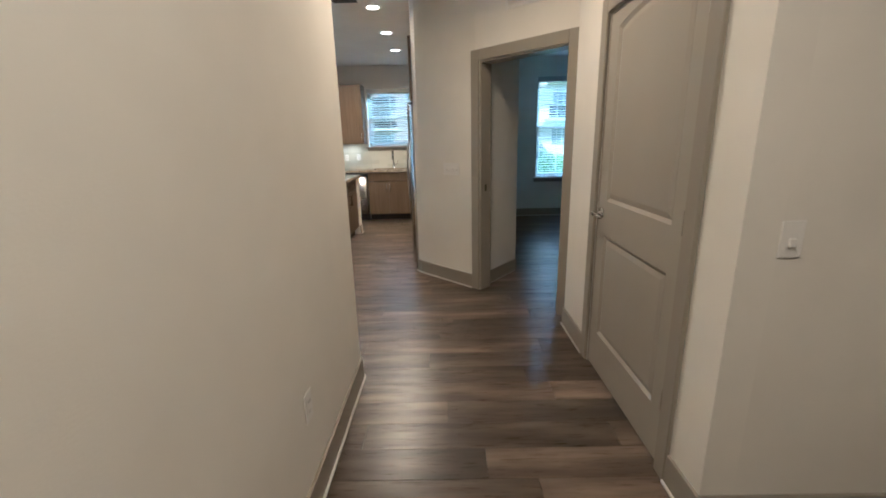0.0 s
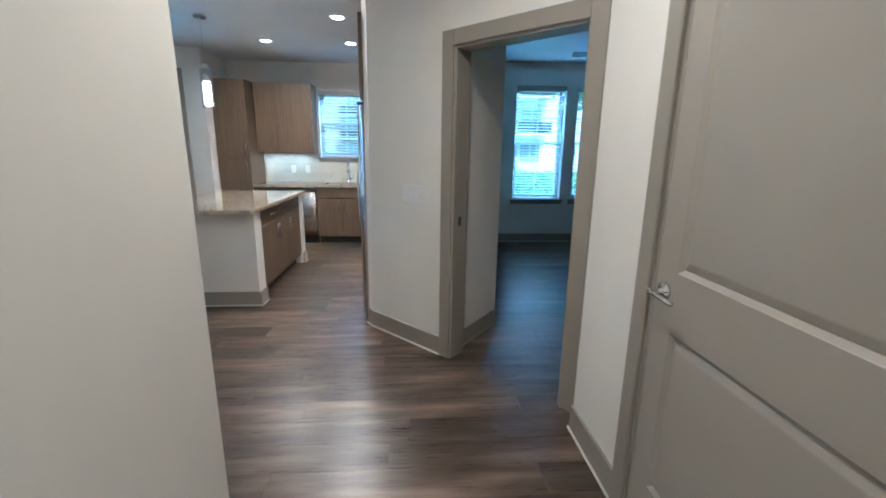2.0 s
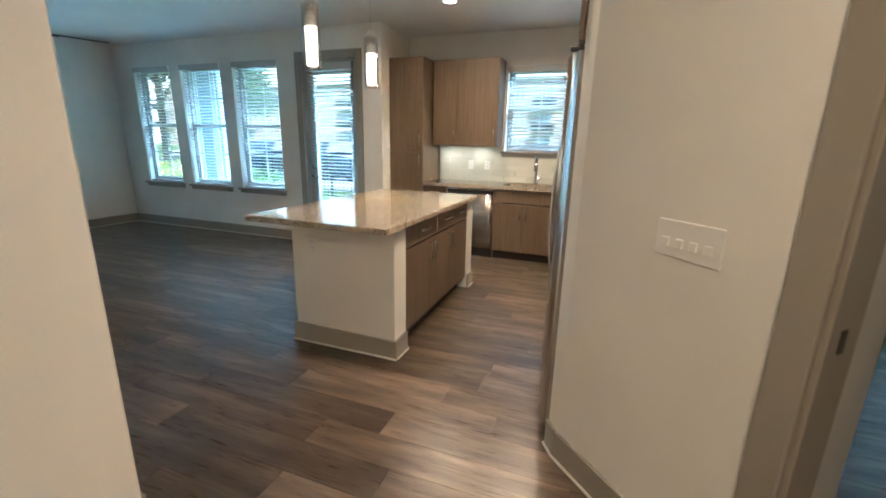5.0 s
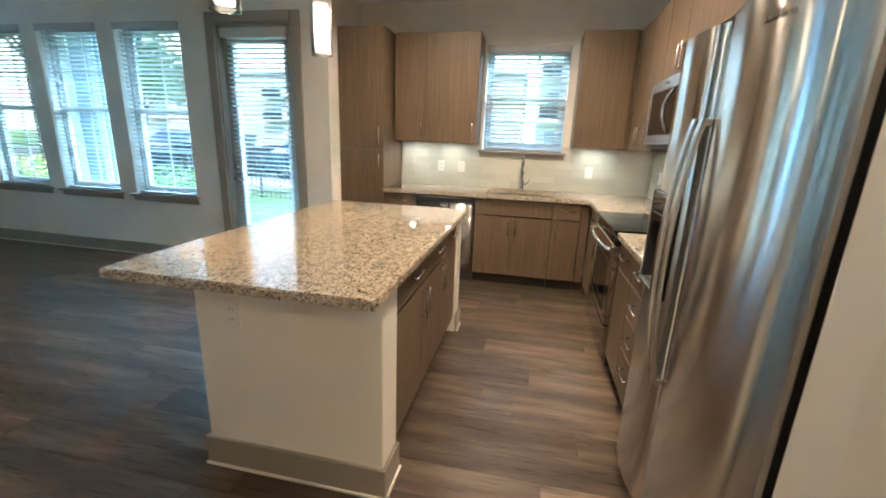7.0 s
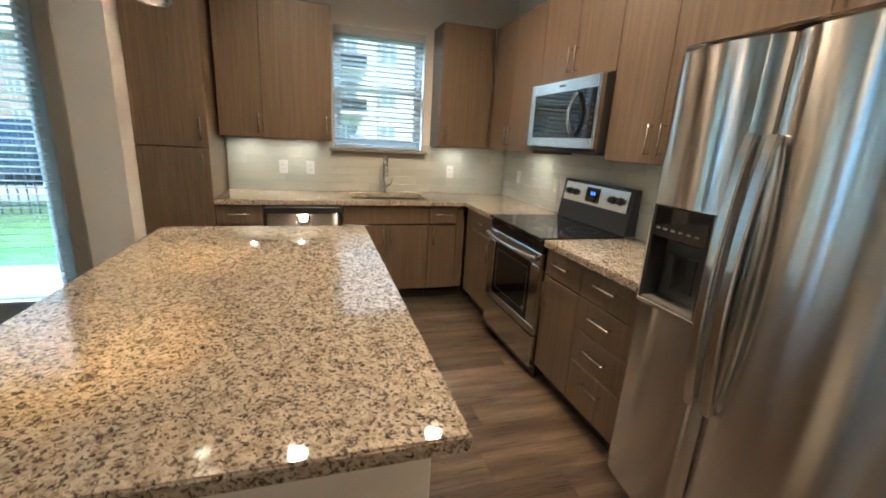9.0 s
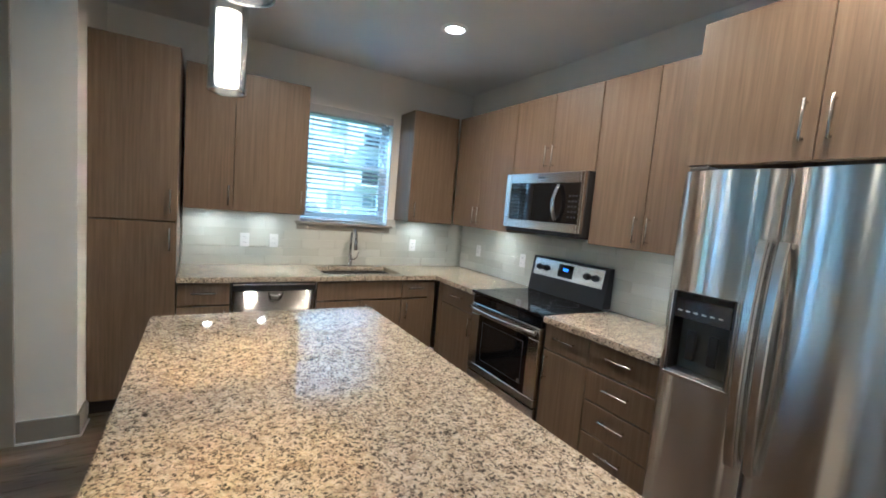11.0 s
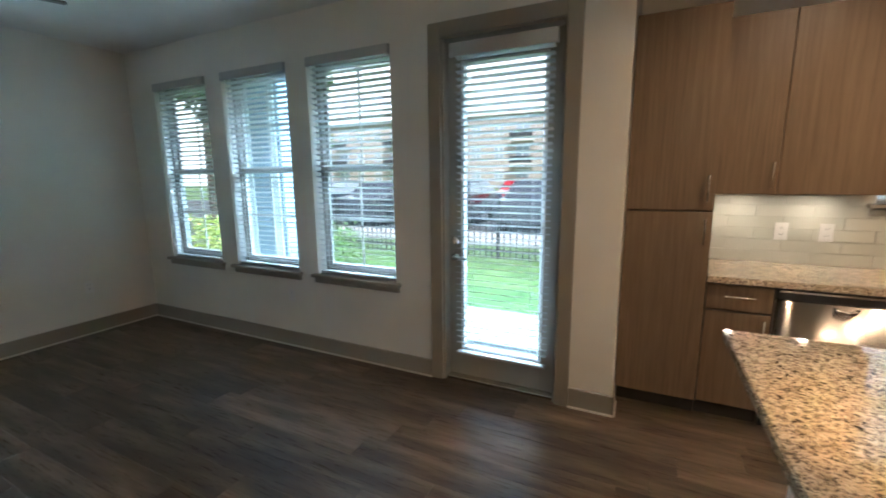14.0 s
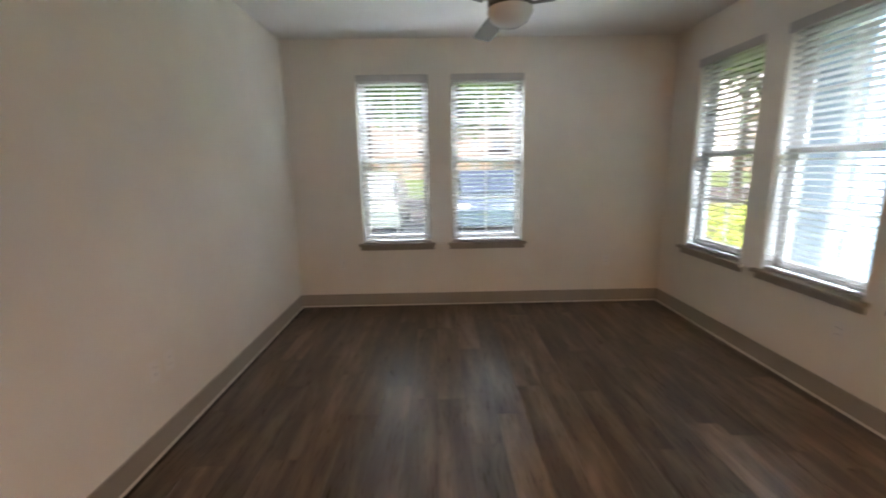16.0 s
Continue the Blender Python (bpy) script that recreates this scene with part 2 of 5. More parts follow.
def prism(bm, pts, z0, z1, bevel=0.0):
    t = bmesh.new()
    low = [t.verts.new((x, y, z0)) for x, y in pts]
    f = t.faces.new(low)
    r = bmesh.ops.extrude_face_region(t, geom=[f])
    for w in r["geom"]:
        if isinstance(w, bmesh.types.BMVert):
            w.co.z = z1
    bmesh.ops.recalc_face_normals(t, faces=t.faces)
    if bevel:
        bmesh.ops.bevel(t, geom=list(t.edges), offset=bevel, segments=1, affect="EDGES")
    join(bm, t)
    return bm


def lathe(bm, profile, m=None, n=24, cap=False):
    """Profile of (radius, z) turned about z."""
    t = bmesh.new()
    rings = [[t.verts.new((r * math.cos(2 * math.pi * i / n), r * math.sin(2 * math.pi * i / n), z)) for i in range(n)] for r, z in profile]
    for a, b in zip(rings, rings[1:]):
        for i in range(n):
            t.faces.new((a[i], a[(i + 1) % n], b[(i + 1) % n], b[i]))
    if cap:
        t.faces.new(rings[0][::-1])
        t.faces.new(rings[-1])
    bmesh.ops.recalc_face_normals(t, faces=t.faces)
    join(bm, t, m)
    return bm


def rod(bm, a, b, r, n=12):
    a, b = Vector(a), Vector(b)
    d = b - a
    m = Matrix.Translation(a) @ d.to_track_quat("Z", "Y").to_matrix().to_4x4()
    e = min(r * 0.25, 0.002)
    return lathe(bm, [(r - e, 0), (r, e), (r, d.length - e), (r - e, d.length)], m, n, True)


def tube(bm, pts, r, n=10, wide=None):
    """A bent tube through pts, round, or wide along local x."""
    t = bmesh.new()
    pts = [Vector(p) for p in pts]
    rings, side = [], None
    for i, p in enumerate(pts):
        d = (pts[min(i + 1, len(pts) - 1)] - pts[max(i - 1, 0)]).normalized()
        if side is None:
            side = d.orthogonal().normalized() if wide is None else Vector((1, 0, 0))
        side = (side - d * side.dot(d)).normalized()
        up = d.cross(side)
        rings.append([t.verts.new(p + (wide or r) * math.cos(2 * math.pi * k / n) * side + r * (math.sin(2 * math.pi * k / n) * up)) for k in range(n)])
    for a, b in zip(rings, rings[1:]):
        for k in range(n):
            t.faces.new((a[k], a[(k + 1) % n], b[(k + 1) % n], b[k]))
    t.faces.new(rings[0][::-1])
    t.faces.new(rings[-1])
    bmesh.ops.recalc_face_normals(t, faces=t.faces)
    join(bm, t)
    return bm


def mesh_of(name, bm, material, smooth=False):
    me = bpy.data.meshes.new(name)
    bm.to_mesh(me)
    bm.free()
    me.materials.append(material)
    if smooth:
        for p in me.polygons:
            p.use_smooth = True
    return me


def part(name, bm, material, parent=None, label="", smooth=False):
    ob = new(name, mesh_of(name, bm, material, smooth))
    ob.parent = parent
    return tagged(ob, label)


def shared(name, me, parent, m):
    ob = new(name, me)
    ob.parent = parent
    ob.matrix_basis = m
    return ob


def thing(name, m, label, category, group="", kind=""):
    ob = new(name)
    ob.empty_display_size = 0.05
    ob.matrix_basis = m
    return tagged(ob, label, category, group, kind)


def bx(*a, **k):
    return box(bmesh.new(), *a, **k)


# ---- structure ----
H = 2.76
T = 0.2


def wall(name, x, y, ang, length, openings=(), thick=T, label="off-white painted drywall wall", height=H):
    """Inner face on local y = 0, from local x = 0 to length; the room lies on the side of local -y."""
    us = sorted({0.0, length, *[o[0] for o in openings], *[o[1] for o in openings]})
    zs = sorted({0.0, height, *[o[2] for o in openings], *[o[3] for o in openings]})
    solid = {}
    for i in range(len(us) - 1):
        for k in range(len(zs) - 1):
            um, zm = (us[i] + us[i + 1]) / 2, (zs[k] + zs[k + 1]) / 2
            solid[i, k] = not any(a < um < b and c < zm < d for a, b, c, d in openings)
    bm = bmesh.new()

    def quad(*p):
        bm.faces.new([bm.verts.new(q) for q in p])
    for (i, k), s in solid.items():
        if not s:
            continue
        a, b, c, d = us[i], us[i + 1], zs[k], zs[k + 1]
        quad((a, 0, c), (b, 0, c), (b, 0, d), (a, 0, d))
        quad((b, thick, c), (a, thick, c), (a, thick, d), (b, thick, d))
        if not solid.get((i - 1, k)):
            quad((a, thick, c), (a, 0, c), (a, 0, d), (a, thick, d))
        if not solid.get((i + 1, k)):
            quad((b, 0, c), (b, thick, c), (b, thick, d), (b, 0, d))
        if not solid.get((i, k - 1)):
            quad((a, thick, c), (b, thick, c), (b, 0, c), (a, 0, c))
        if not solid.get((i, k + 1)):
            quad((a, 0, d), (b, 0, d), (b, thick, d), (a, thick, d))
    bmesh.ops.remove_doubles(bm, verts=bm.verts, dist=1e-5)
    ob = new(name, mesh_of(name, bm, WALL))
    ob.matrix_basis = pose(x, y, 0, 0, 0, ang)
    return tagged(ob, label, "wall", kind="structure")


def baseboard(x, y, ang, u0, u1):
    m = pose(x, y, 0, 0, 0, ang)
    bm = bmesh.new()
    box(bm, u0, u1, -0.016, 0, 0.004, 0.137, 0.002)
    ob = new("baseboard", mesh_of("baseboard", bm, TRIM))
    ob.matrix_basis = m
    tagged(ob, "greige painted baseboard along the wall foot", "baseboard", kind="structure")
    sh = new("shoe_strip", mesh_of("shoe_strip", bx(u0 - 0.004, u1 + 0.004, -0.026, -0.0162, 0.002, 0.016, bevel=0.003), CAULK))
    sh.parent = ob
    return ob


def casing(x, y, ang, u0, u1, z1, w=0.085, depth=0.14, name="trim"):
    """Door casing round an opening u0..u1 up to z1, with the jamb that lines it."""
    ob = thing(name, pose(x, y, 0, 0, 0, ang), "greige painted door casing and jamb", "door casing", kind="structure")
    for a, b in ((u0 - w, u0 + 0.004), (u1 - 0.004, u1 + w)):
        bm = bx(a, b, -0.020, 0, 0.003, z1 + w, bevel=0.004)
        part("casing_side", bm, TRIM, ob)
    part("casing_head", bx(u0 + 0.0045, u1 - 0.0045, -0.020, 0, z1 - 0.004, z1 + w, bevel=0.004), TRIM, ob)
    part("jamb", bx(u0 + 0.0005, u0 + 0.018, 0.001, depth, 0.003, z1 - 0.001, bevel=0.002), TRIM, ob)
    part("jamb", bx(u1 - 0.018, u1 - 0.0005, 0.001, depth, 0.003, z1 - 0.001, bevel=0.002), TRIM, ob)
    part("jamb_head", bx(u0 + 0.019, u1 - 0.019, 0.001, depth, z1 - 0.018, z1 - 0.001, bevel=0.002), TRIM, ob)
    return ob


WIN = (0.70, 2.42)
LIV = [(-4.115, -3.345), (-3.130, -2.355), (-2.135, -1.360)]
wall("wall_living_north", -4.742, 9.175, 0, 4.947, [(a + 4.742, b + 4.742, *WIN) for a, b in LIV] + [(3.777, 4.597, 0, 2.40)])
wall("wall_nib", 0.205, 9.375, 90, 0.605)
wall("wall_kitchen_north", 0.005, 9.98, 0, 3.52, [(1.57, 2.40, 1.31, 2.35)])
bm = bmesh.new()
prism(bm, [(2.743, 6.165), (3.292, 5.605), (3.385, 5.682), (3.760, 6.165), (3.760, 9.505), (3.526, 9.705), (3.31, 9.98), (3.31, 6.240), (2.700, 6.240)], 0, H)
ob = new("wall_column", mesh_of("wall_column", bm, WALL))
tagged(ob, "off-white drywall mass between kitchen and bedroom", "wall", kind="structure")
DA = math.degrees(math.atan2(5.635 - 6.165, 3.263 - 2.743))
ux, uy = math.cos(radians(DA)), math.sin(radians(DA))
wall("wall_bedroom_door", 2.743 + 0.785 * ux, 6.165 + 0.785 * uy, DA, 1.08, [(0.043, 0.887, 0, 2.045)], 0.12)
bm = prism(bmesh.new(), [(3.909, 4.776), (4.027, 4.776), (4.027, 4.855), (4.0, 4.88)], 0, H)
tagged(new("wall_corner", mesh_of("wall_corner", bm, WALL)), "off-white drywall corner beside the bedroom door", "wall", kind="structure")
wall("wall_hall_right", 3.908, 4.775, -90, 1.750, [(0.545, 1.475, 0, 2.035)], 0.12)
wall("wall_foyer_north", 4.028, 3.025, 0, 1.6, thick=0.12)
wall("wall_foyer_east", 5.6, 3.145, -90, 3.535)
wall("wall_foyer_south", 5.6, -0.39, 180, 3.125)
wall("wall_hall_left", 2.475, -0.59, 90, 4.652)
DL = math.degrees(math.atan2(5.21 - 4.062, 1.375 - 2.475))
DLEN = math.hypot(5.21 - 4.062, 1.375 - 2.475)
wall("wall_hall_diagonal", 2.475, 4.062, DL, DLEN, thick=0.15)
wall("wall_living_south", 1.375, 5.215, 180, 5.917)
WW = [(5.935, 6.668), (6.897, 7.648)]
wall("wall_living_west", -4.542, 5.01, 90, 4.365, [(a - 5.01, b - 5.01, *WIN) for a, b in WW])
BW = [(4.660, 5.445), (5.620, 6.395)]
wall("wall_bedroom_north", 3.760, 9.505, 0, 3.84, [(a - 3.76, b - 3.76, 0.70, 2.43) for a, b in BW])
wall("wall_bedroom_east", 7.4, 9.505, -90, 5.2)
wall("wall_bedroom_south", 7.6, 4.305, 180, 3.572)

for n, (x0, x1, y0, y1) in {"ceiling_main": (-4.735, 7.6, -0.6, 10.2)}.items():
    ob = new(n, mesh_of(n, bx(x0, x1, y0, y1, H + 0.001, H + 0.25), CEIL))
    tagged(ob, "white painted textured ceiling", "ceiling", kind="structure")

# baseboards
baseboard(-4.535, 9.175, 0, 0.017, 3.48)
baseboard(-4.535, 9.175, 0, 4.48, 4.756)
baseboard(0.205, 9.175, 90, -0.016, 0.18)
baseboard(-4.542, 5.215, 90, 0.0, 3.96)
baseboard(1.375, 5.215, 180, 0.0, 5.90)
baseboard(2.475, 4.062, DL, 0.0, DLEN)
baseboard(2.475, -0.37, 90, 0.0, 4.432)
baseboard(2.743, 6.165, DA, 0.0, 0.742)
baseboard(2.700, 6.240, -60.2, 0.0, 0.080)
baseboard(3.908, 4.775, -90, 0.0, 0.468)
baseboard(3.908, 4.775, -90, 1.552, 1.766)
baseboard(3.908, 3.025, 0, 0.0, 1.67)
baseboard(3.760, 9.505, 0, 0.0, 3.62)
baseboard(3.385, 5.682, math.degrees(math.atan2(6.165 - 5.682, 3.76 - 3.385)) + 180, -0.64, -0.035)
baseboard(7.4, 9.485, -90, 0.0, 4.9)

casing(2.743 + 0.785 * ux, 6.165 + 0.785 * uy, DA, 0.043, 0.887, 2.045)
casing(3.908, 4.775, -90, 0.545, 1.475, 2.035, w=0.076, depth=0.115)
casing(-4.535, 9.175, 0, 3.570, 4.390, 2.40, w=0.088, depth=0.19)


# ---- windows and blinds ----
def slat_mesh(w, d=0.048, tilt=-14):
    bm = bmesh.new()
    n = 4
    t = bmesh.new()
    rows = []
    for i in range(n + 1):
        y = (i / n - 0.5) * d
        z = 0.0025 * (1 - (2 * i / n - 1) ** 2)
        rows.append([t.verts.new((x, y, z + dz)) for x, dz in ((-w / 2, 0.0), (w / 2, 0.0), (w / 2, 0.0025), (-w / 2, 0.0025))])
    for a, b in zip(rows, rows[1:]):
        for k in range(4):
            t.faces.new((a[k], a[(k + 1) % 4], b[(k + 1) % 4], b[k]))
    t.faces.new(rows[0])
    t.faces.new(rows[-1][::-1])
    bmesh.ops.recalc_face_normals(t, faces=t.faces)
    join(bm, t, pose(0, 0, 0, tilt))
    return mesh_of("slat", bm, BLIND)


def blind(m, w, z0, z1, label, tilt=-14, valance=(0.066, 0.07, -0.002), pitch=0.0435):
    """Blind hanging about local y = 0, width w centred on local x = 0."""
    ob = thing("window_blind", m, label, "blind", "horizontal window blinds")
    part("headrail", bx(-w / 2, w / 2, -0.03, 0.028, z1 - 0.045, z1 - 0.002, bevel=0.003), BLIND, ob)
    out, tall, more = valance
    bm = bx(-w / 2 - more, w / 2 + more, -out, -out + 0.012, z1 - tall, z1 - 0.001, bevel=0.004, seg=2)
    for x in (-w / 2 - more, w / 2 + more - 0.010):
        box(bm, x, x + 0.010, -out + 0.0121, -0.0305, z1 - tall, z1 - 0.001, 0.002)
    part("valance", bm, BLIND, ob)
    me = slat_mesh(w - 0.012, tilt=tilt)
    z = z1 - 0.085
    i = 0
    while z > z0 + 0.045:
        shared("slat", me, ob, pose(0.0015 * math.sin(i * 2.3), 0, z, 1.2 * math.sin(i * 1.7), 0.12 * math.sin(i * 0.9)))
        z -= pitch
        i += 1
    part("bottom_rail", bx(-w / 2 + 0.005, w / 2 - 0.005, -0.026, 0.026, z0 + 0.006, z0 + 0.024, bevel=0.004), BLIND, ob)
    for x in (-w * 0.32, w * 0.32):
        for y in (-0.0255, 0.0255):
            part("ladder_cord", rod(bmesh.new(), (x, y, z0 + 0.02), (x, y, z1 - 0.04), 0.0009, 5), BLIND, ob)
    part("tilt_wand", rod(bmesh.new(), (-w * 0.42, -0.036, z1 - 0.75), (-w * 0.42, -0.036, z1 - 0.06), 0.004, 6), SHADEGLASS, ob)
    return ob


count = [0]


def window(m, w, z0, z1, sill=True, tilt=-14, blind_label="white faux-wood blind with open slats"):
    """Single-hung window in a wall opening: local x across, local +y to the outside."""
    count[0] += 1
    ob = thing("window_%d" % count[0], m, "single-hung window with divided sashes in a drywall opening", "window", kind="structure")
    h = w / 2
    fr = bmesh.new()
    for a, b, c, d in ((-h, -h + 0.035, z0, z1), (h - 0.035, h, z0, z1), (-h + 0.0351, h - 0.0351, z0, z0 + 0.04), (-h + 0.0351, h - 0.0351, z1 - 0.035, z1)):
        box(fr, a + 0.0005, b - 0.0005, 0.10, 0.17, c + 0.0005, d - 0.0005, 0.003)
    part("window_frame", fr, VINYL, ob)
    mid = (z0 + z1) / 2 + 0.015
    for name, c, d, y0 in (("lower_sash", z0 + 0.041, mid + 0.022, 0.105), ("upper_sash", mid - 0.022, z1 - 0.036, 0.136)):
        sa = bmesh.new()
        a, b = -h + 0.036, h - 0.036
        box(sa, a, a + 0.035, y0, y0 + 0.028, c, d, 0.003)
        box(sa, b - 0.035, b, y0, y0 + 0.028, c, d, 0.003)
        box(sa, a + 0.0351, b - 0.0351, y0, y0 + 0.028, c, c + 0.042, 0.003)
        box(sa, a + 0.0351, b - 0.0351, y0, y0 + 0.028, d - 0.042, d, 0.003)
        s = part(name, sa, VINYL, ob)
        mu = bmesh.new()
        box(mu, -0.009, 0.009, y0 + 0.008, y0 + 0.02, c + 0.043, d - 0.043)
        zc = (c + d) / 2
        box(mu, a + 0.036, -0.0095, y0 + 0.008, y0 + 0.02, zc - 0.009, zc + 0.009)
        box(mu, 0.0095, b - 0.036, y0 + 0.008, y0 + 0.02, zc - 0.009, zc + 0.009)
        part("muntin", mu, VINYL, s)
        pane = part("pane", bx(a + 0.03, b - 0.03, y0 + 0.012, y0 + 0.016, c + 0.035, d - 0.035), GLASS, s)
        pane.visible_shadow = False
    if sill:
        st = bmesh.new()
        box(st, -h + 0.001, h - 0.001, -0.02, 0.098, z0 - 0.022, z0 + 0.002, 0.003)
        box(st, -h - 0.045, h + 0.045, -0.05, -0.0005, z0 - 0.024, z0 + 0.003, 0.005, 2)
        s = part("window_sill", st, TRIM, ob)
        part("apron", bx(-h - 0.03, h + 0.03, -0.018, -0.0005, z0 - 0.072, z0 - 0.0245, bevel=0.003), TRIM, s)
    blind(m @ pose(0, 0.045, 0), w - 0.012, z0 + 0.004, z1 - 0.001, blind_label, tilt)
    return ob


for a, b in LIV:
    window(pose((a + b) / 2, 9.175, 0), b - a, *WIN)
for a, b in WW:
    window(pose(-4.542, (a + b) / 2, 0, 0, 0, 90), b - a, *WIN)
for a, b in BW:
    window(pose((a + b) / 2, 9.505, 0), b - a, 0.70, 2.43)
window(pose(1.990, 9.98, 0), 0.83, 1.31, 2.35)


# ---- doors ----
LZ = 0.975


def panel_door(m, w, h, name, label, lever_side, hinge_both=False):
    """Two-panel moulded door, local x 0..w, front face at local y = 0, back at 0.035."""
    ob = thing(name, m, label, "door", kind="structure")
    st, zl, zm0, zm1, zt = 0.118, 0.250, 0.850, 1.052, h - 0.045

    def outline(z0, z1, x0, x1, arched, inset):
        a, b, c, d = x0 + inset, x1 - inset, z0 + inset, z1 - inset
        if not arched:
            return [(a, c), (b, c), (b, d), (a, d)]
        rise = 0.045
        top = [(b + (a - b) * i / 12, d - rise + rise * math.sin(math.pi * i / 12) ** 0.8) for i in range(13)]
        return [(a, c), (b, c)] + top
    body = part("leaf", bx(0, w, 0.0115, 0.0235, 0.012, h), DOOR, ob)
    crown = outline(zm1, zt, st, w - st, True, 0)[2:]
    for y0, y1 in ((0.0, 0.0115), (0.0235, 0.035)):
        for x0, x1 in ((0, st), (w - st, w)):
            part("stile", bx(x0, x1, y0, y1, 0.012, h), DOOR, body)
        for z0, z1 in ((0.012, zl), (zm0, zm1)):
            part("rail", bx(st, w - st, y0, y1, z0, z1), DOOR, body)
        t = prism(bmesh.new(), crown + [(st, h), (w - st, h)], y0, y1)
        for q in t.verts:
            q.co = Vector((q.co.x, q.co.z, q.co.y))
        bmesh.ops.recalc_face_normals(t, faces=t.faces)
        part("rail", t, DOOR, body)
        for z0, z1, arched in ((zl, zm0, False), (zm1, zt, True)):
            t = bmesh.new()
            rings = []
            for inset, d in ((0.0, 0.0), (0.003, 0.003), (0.016, 0.0113), (0.019, 0.0113), (0.022, 0.0095), (0.042, 0.0045), (0.046, 0.004)):
                y = y0 + d if y0 == 0.0 else y1 - d
                rings.append([t.verts.new((x, y, z)) for x, z in outline(z0, z1, st, w - st, arched, inset)])
            for p, q in zip(rings, rings[1:]):
                for k in range(len(p)):
                    t.faces.new((p[k], p[(k + 1) % len(p)], q[(k + 1) % len(q)], q[k]))
            t.faces.new(rings[-1])
            bmesh.ops.recalc_face_normals(t, faces=t.faces)
            part("panel", t, DOOR, body)
    lx = 0.065 if lever_side == 0 else w - 0.065
    sgn = 1 if lever_side == 0 else -1
    for y, d in ((-0.0005, -1), (0.0355, 1)):
        hd = bmesh.new()
        lathe(hd, [(0.033, 0), (0.033, 0.006), (0.028, 0.010), (0.012, 0.012), (0.011, 0.045), (0.014, 0.048), (0.014, 0.058), (0.008, 0.060)],
              pose(lx, y, LZ) @ pose(0, 0, 0, 90 if d < 0 else -90), 20, True)
        tube(hd, [(lx, y + d * 0.053, LZ), (lx + sgn * 0.03, y + d * 0.055, LZ + 0.002), (lx + sgn * 0.075, y + d * 0.054, LZ), (lx + sgn * 0.115, y + d * 0.048, LZ - 0.004)], 0.0085)
        part("lever_handle", hd, CHROME, ob, "chrome lever handle on a round rose", True)
    hx = w if lever_side == 0 else 0
    for z in (0.33, 1.08, 1.83):
        hg = bmesh.new()
        rod(hg, (hx - sgn * 0.006, -0.012, z - 0.05), (hx - sgn * 0.006, -0.012, z + 0.05), 0.008, 8)
        if lever_side:
            box(hg, -0.0016, -0.0002, 0.001, 0.034, z - 0.05, z + 0.05)
        part("hinge", hg, BRONZE if lever_side else NICKEL, ob, "dark bronze hinge" if lever_side else "satin nickel hinge barrel")
    return ob


panel_door(pose(3.908, 4.775 - 0.549, 0, 0, 0, -90) @ pose(0, 0.004, 0), 0.922, 2.028, "door_1", "closed greige two-panel closet door in the hall", 0)
# bedroom door, swung into the bedroom from the right-hand jamb
hx, hy = 2.743 + (0.785 + 0.862) * ux, 6.165 + (0.785 + 0.862) * uy
nx, ny = -uy, ux
panel_door(pose(hx + 0.125 * nx, hy + 0.125 * ny, 0, 0, 0, 58.5), 0.828, 2.03, "door_2", "open greige two-panel bedroom door", 1)

# patio door with a full glass light
pd = thing("door_3", pose(-0.965, 9.175, 0), "greige patio door with a full glass light", "door", kind="structure")
bm = bmesh.new()
for a, b, c, d in ((0.022, 0.115, 0.03, 2.375), (0.705, 0.798, 0.03, 2.375), (0.1151, 0.7049, 0.03, 0.235), (0.1151, 0.7049, 2.255, 2.375)):
    box(bm, a, b, 0.075, 0.12, c, d, 0.002)
part("leaf", bm, DOOR, pd)
bm = bmesh.new()
for a, b, c, d in ((0.1155, 0.140, 0.236, 2.254), (0.680, 0.7045, 0.236, 2.254), (0.1405, 0.6795, 0.236, 0.260), (0.1405, 0.6795, 2.230, 2.254)):
    box(bm, a, b, 0.066, 0.129, c, d, 0.004)
part("glazing_bead", bm, WHITE, pd)
pane = part("pane", bx(0.139, 0.681, 0.095, 0.100, 0.258, 2.232), GLASS, pd)
pane.visible_shadow = False
hd = bmesh.new()
lathe(hd, [(0.03, 0), (0.03, 0.007), (0.012, 0.012), (0.011, 0.045), (0.013, 0.055)], pose(0.07, 0.0745, 0.93, 90), 18, True)
tube(hd, [(0.07, 0.025, 0.93), (0.11, 0.023, 0.931), (0.175, 0.028, 0.927)], 0.0085)
part("lever_handle", hd, NICKEL, pd, "satin nickel lever handle", True)
part("deadbolt", lathe(bmesh.new(), [(0.03, 0), (0.03, 0.010), (0.022, 0.016), (0.008, 0.018), (0.007, 0.03)], pose(0.07, 0.0745, 1.05, 90), 18, True), NICKEL, pd, "satin nickel deadbolt thumb turn", True)
part("threshold", bx(0.02, 0.80, 0.02, 0.19, 0.001, 0.026, bevel=0.004), NICKEL, pd)
blind(pose(-0.540, 9.175 + 0.026, 0), 0.655, 0.215, 2.345, "white blind covering the patio door glass, slats open", tilt=-14, valance=(0.058, 0.085, 0.020))

sp = part("strike_plate", bx(-0.013, 0.013, -0.001, 0.0015, -0.03, 0.03), BRONZE)
sp.matrix_basis = pose(2.743 + 0.8465 * ux, 6.165 + 0.8465 * uy, 0.975, 0, 0, DA) @ pose(0.0015, 0.06, 0, 0, 0, -90)
tagged(sp, "small bronze strike plate on the door jamb", "strike plate")


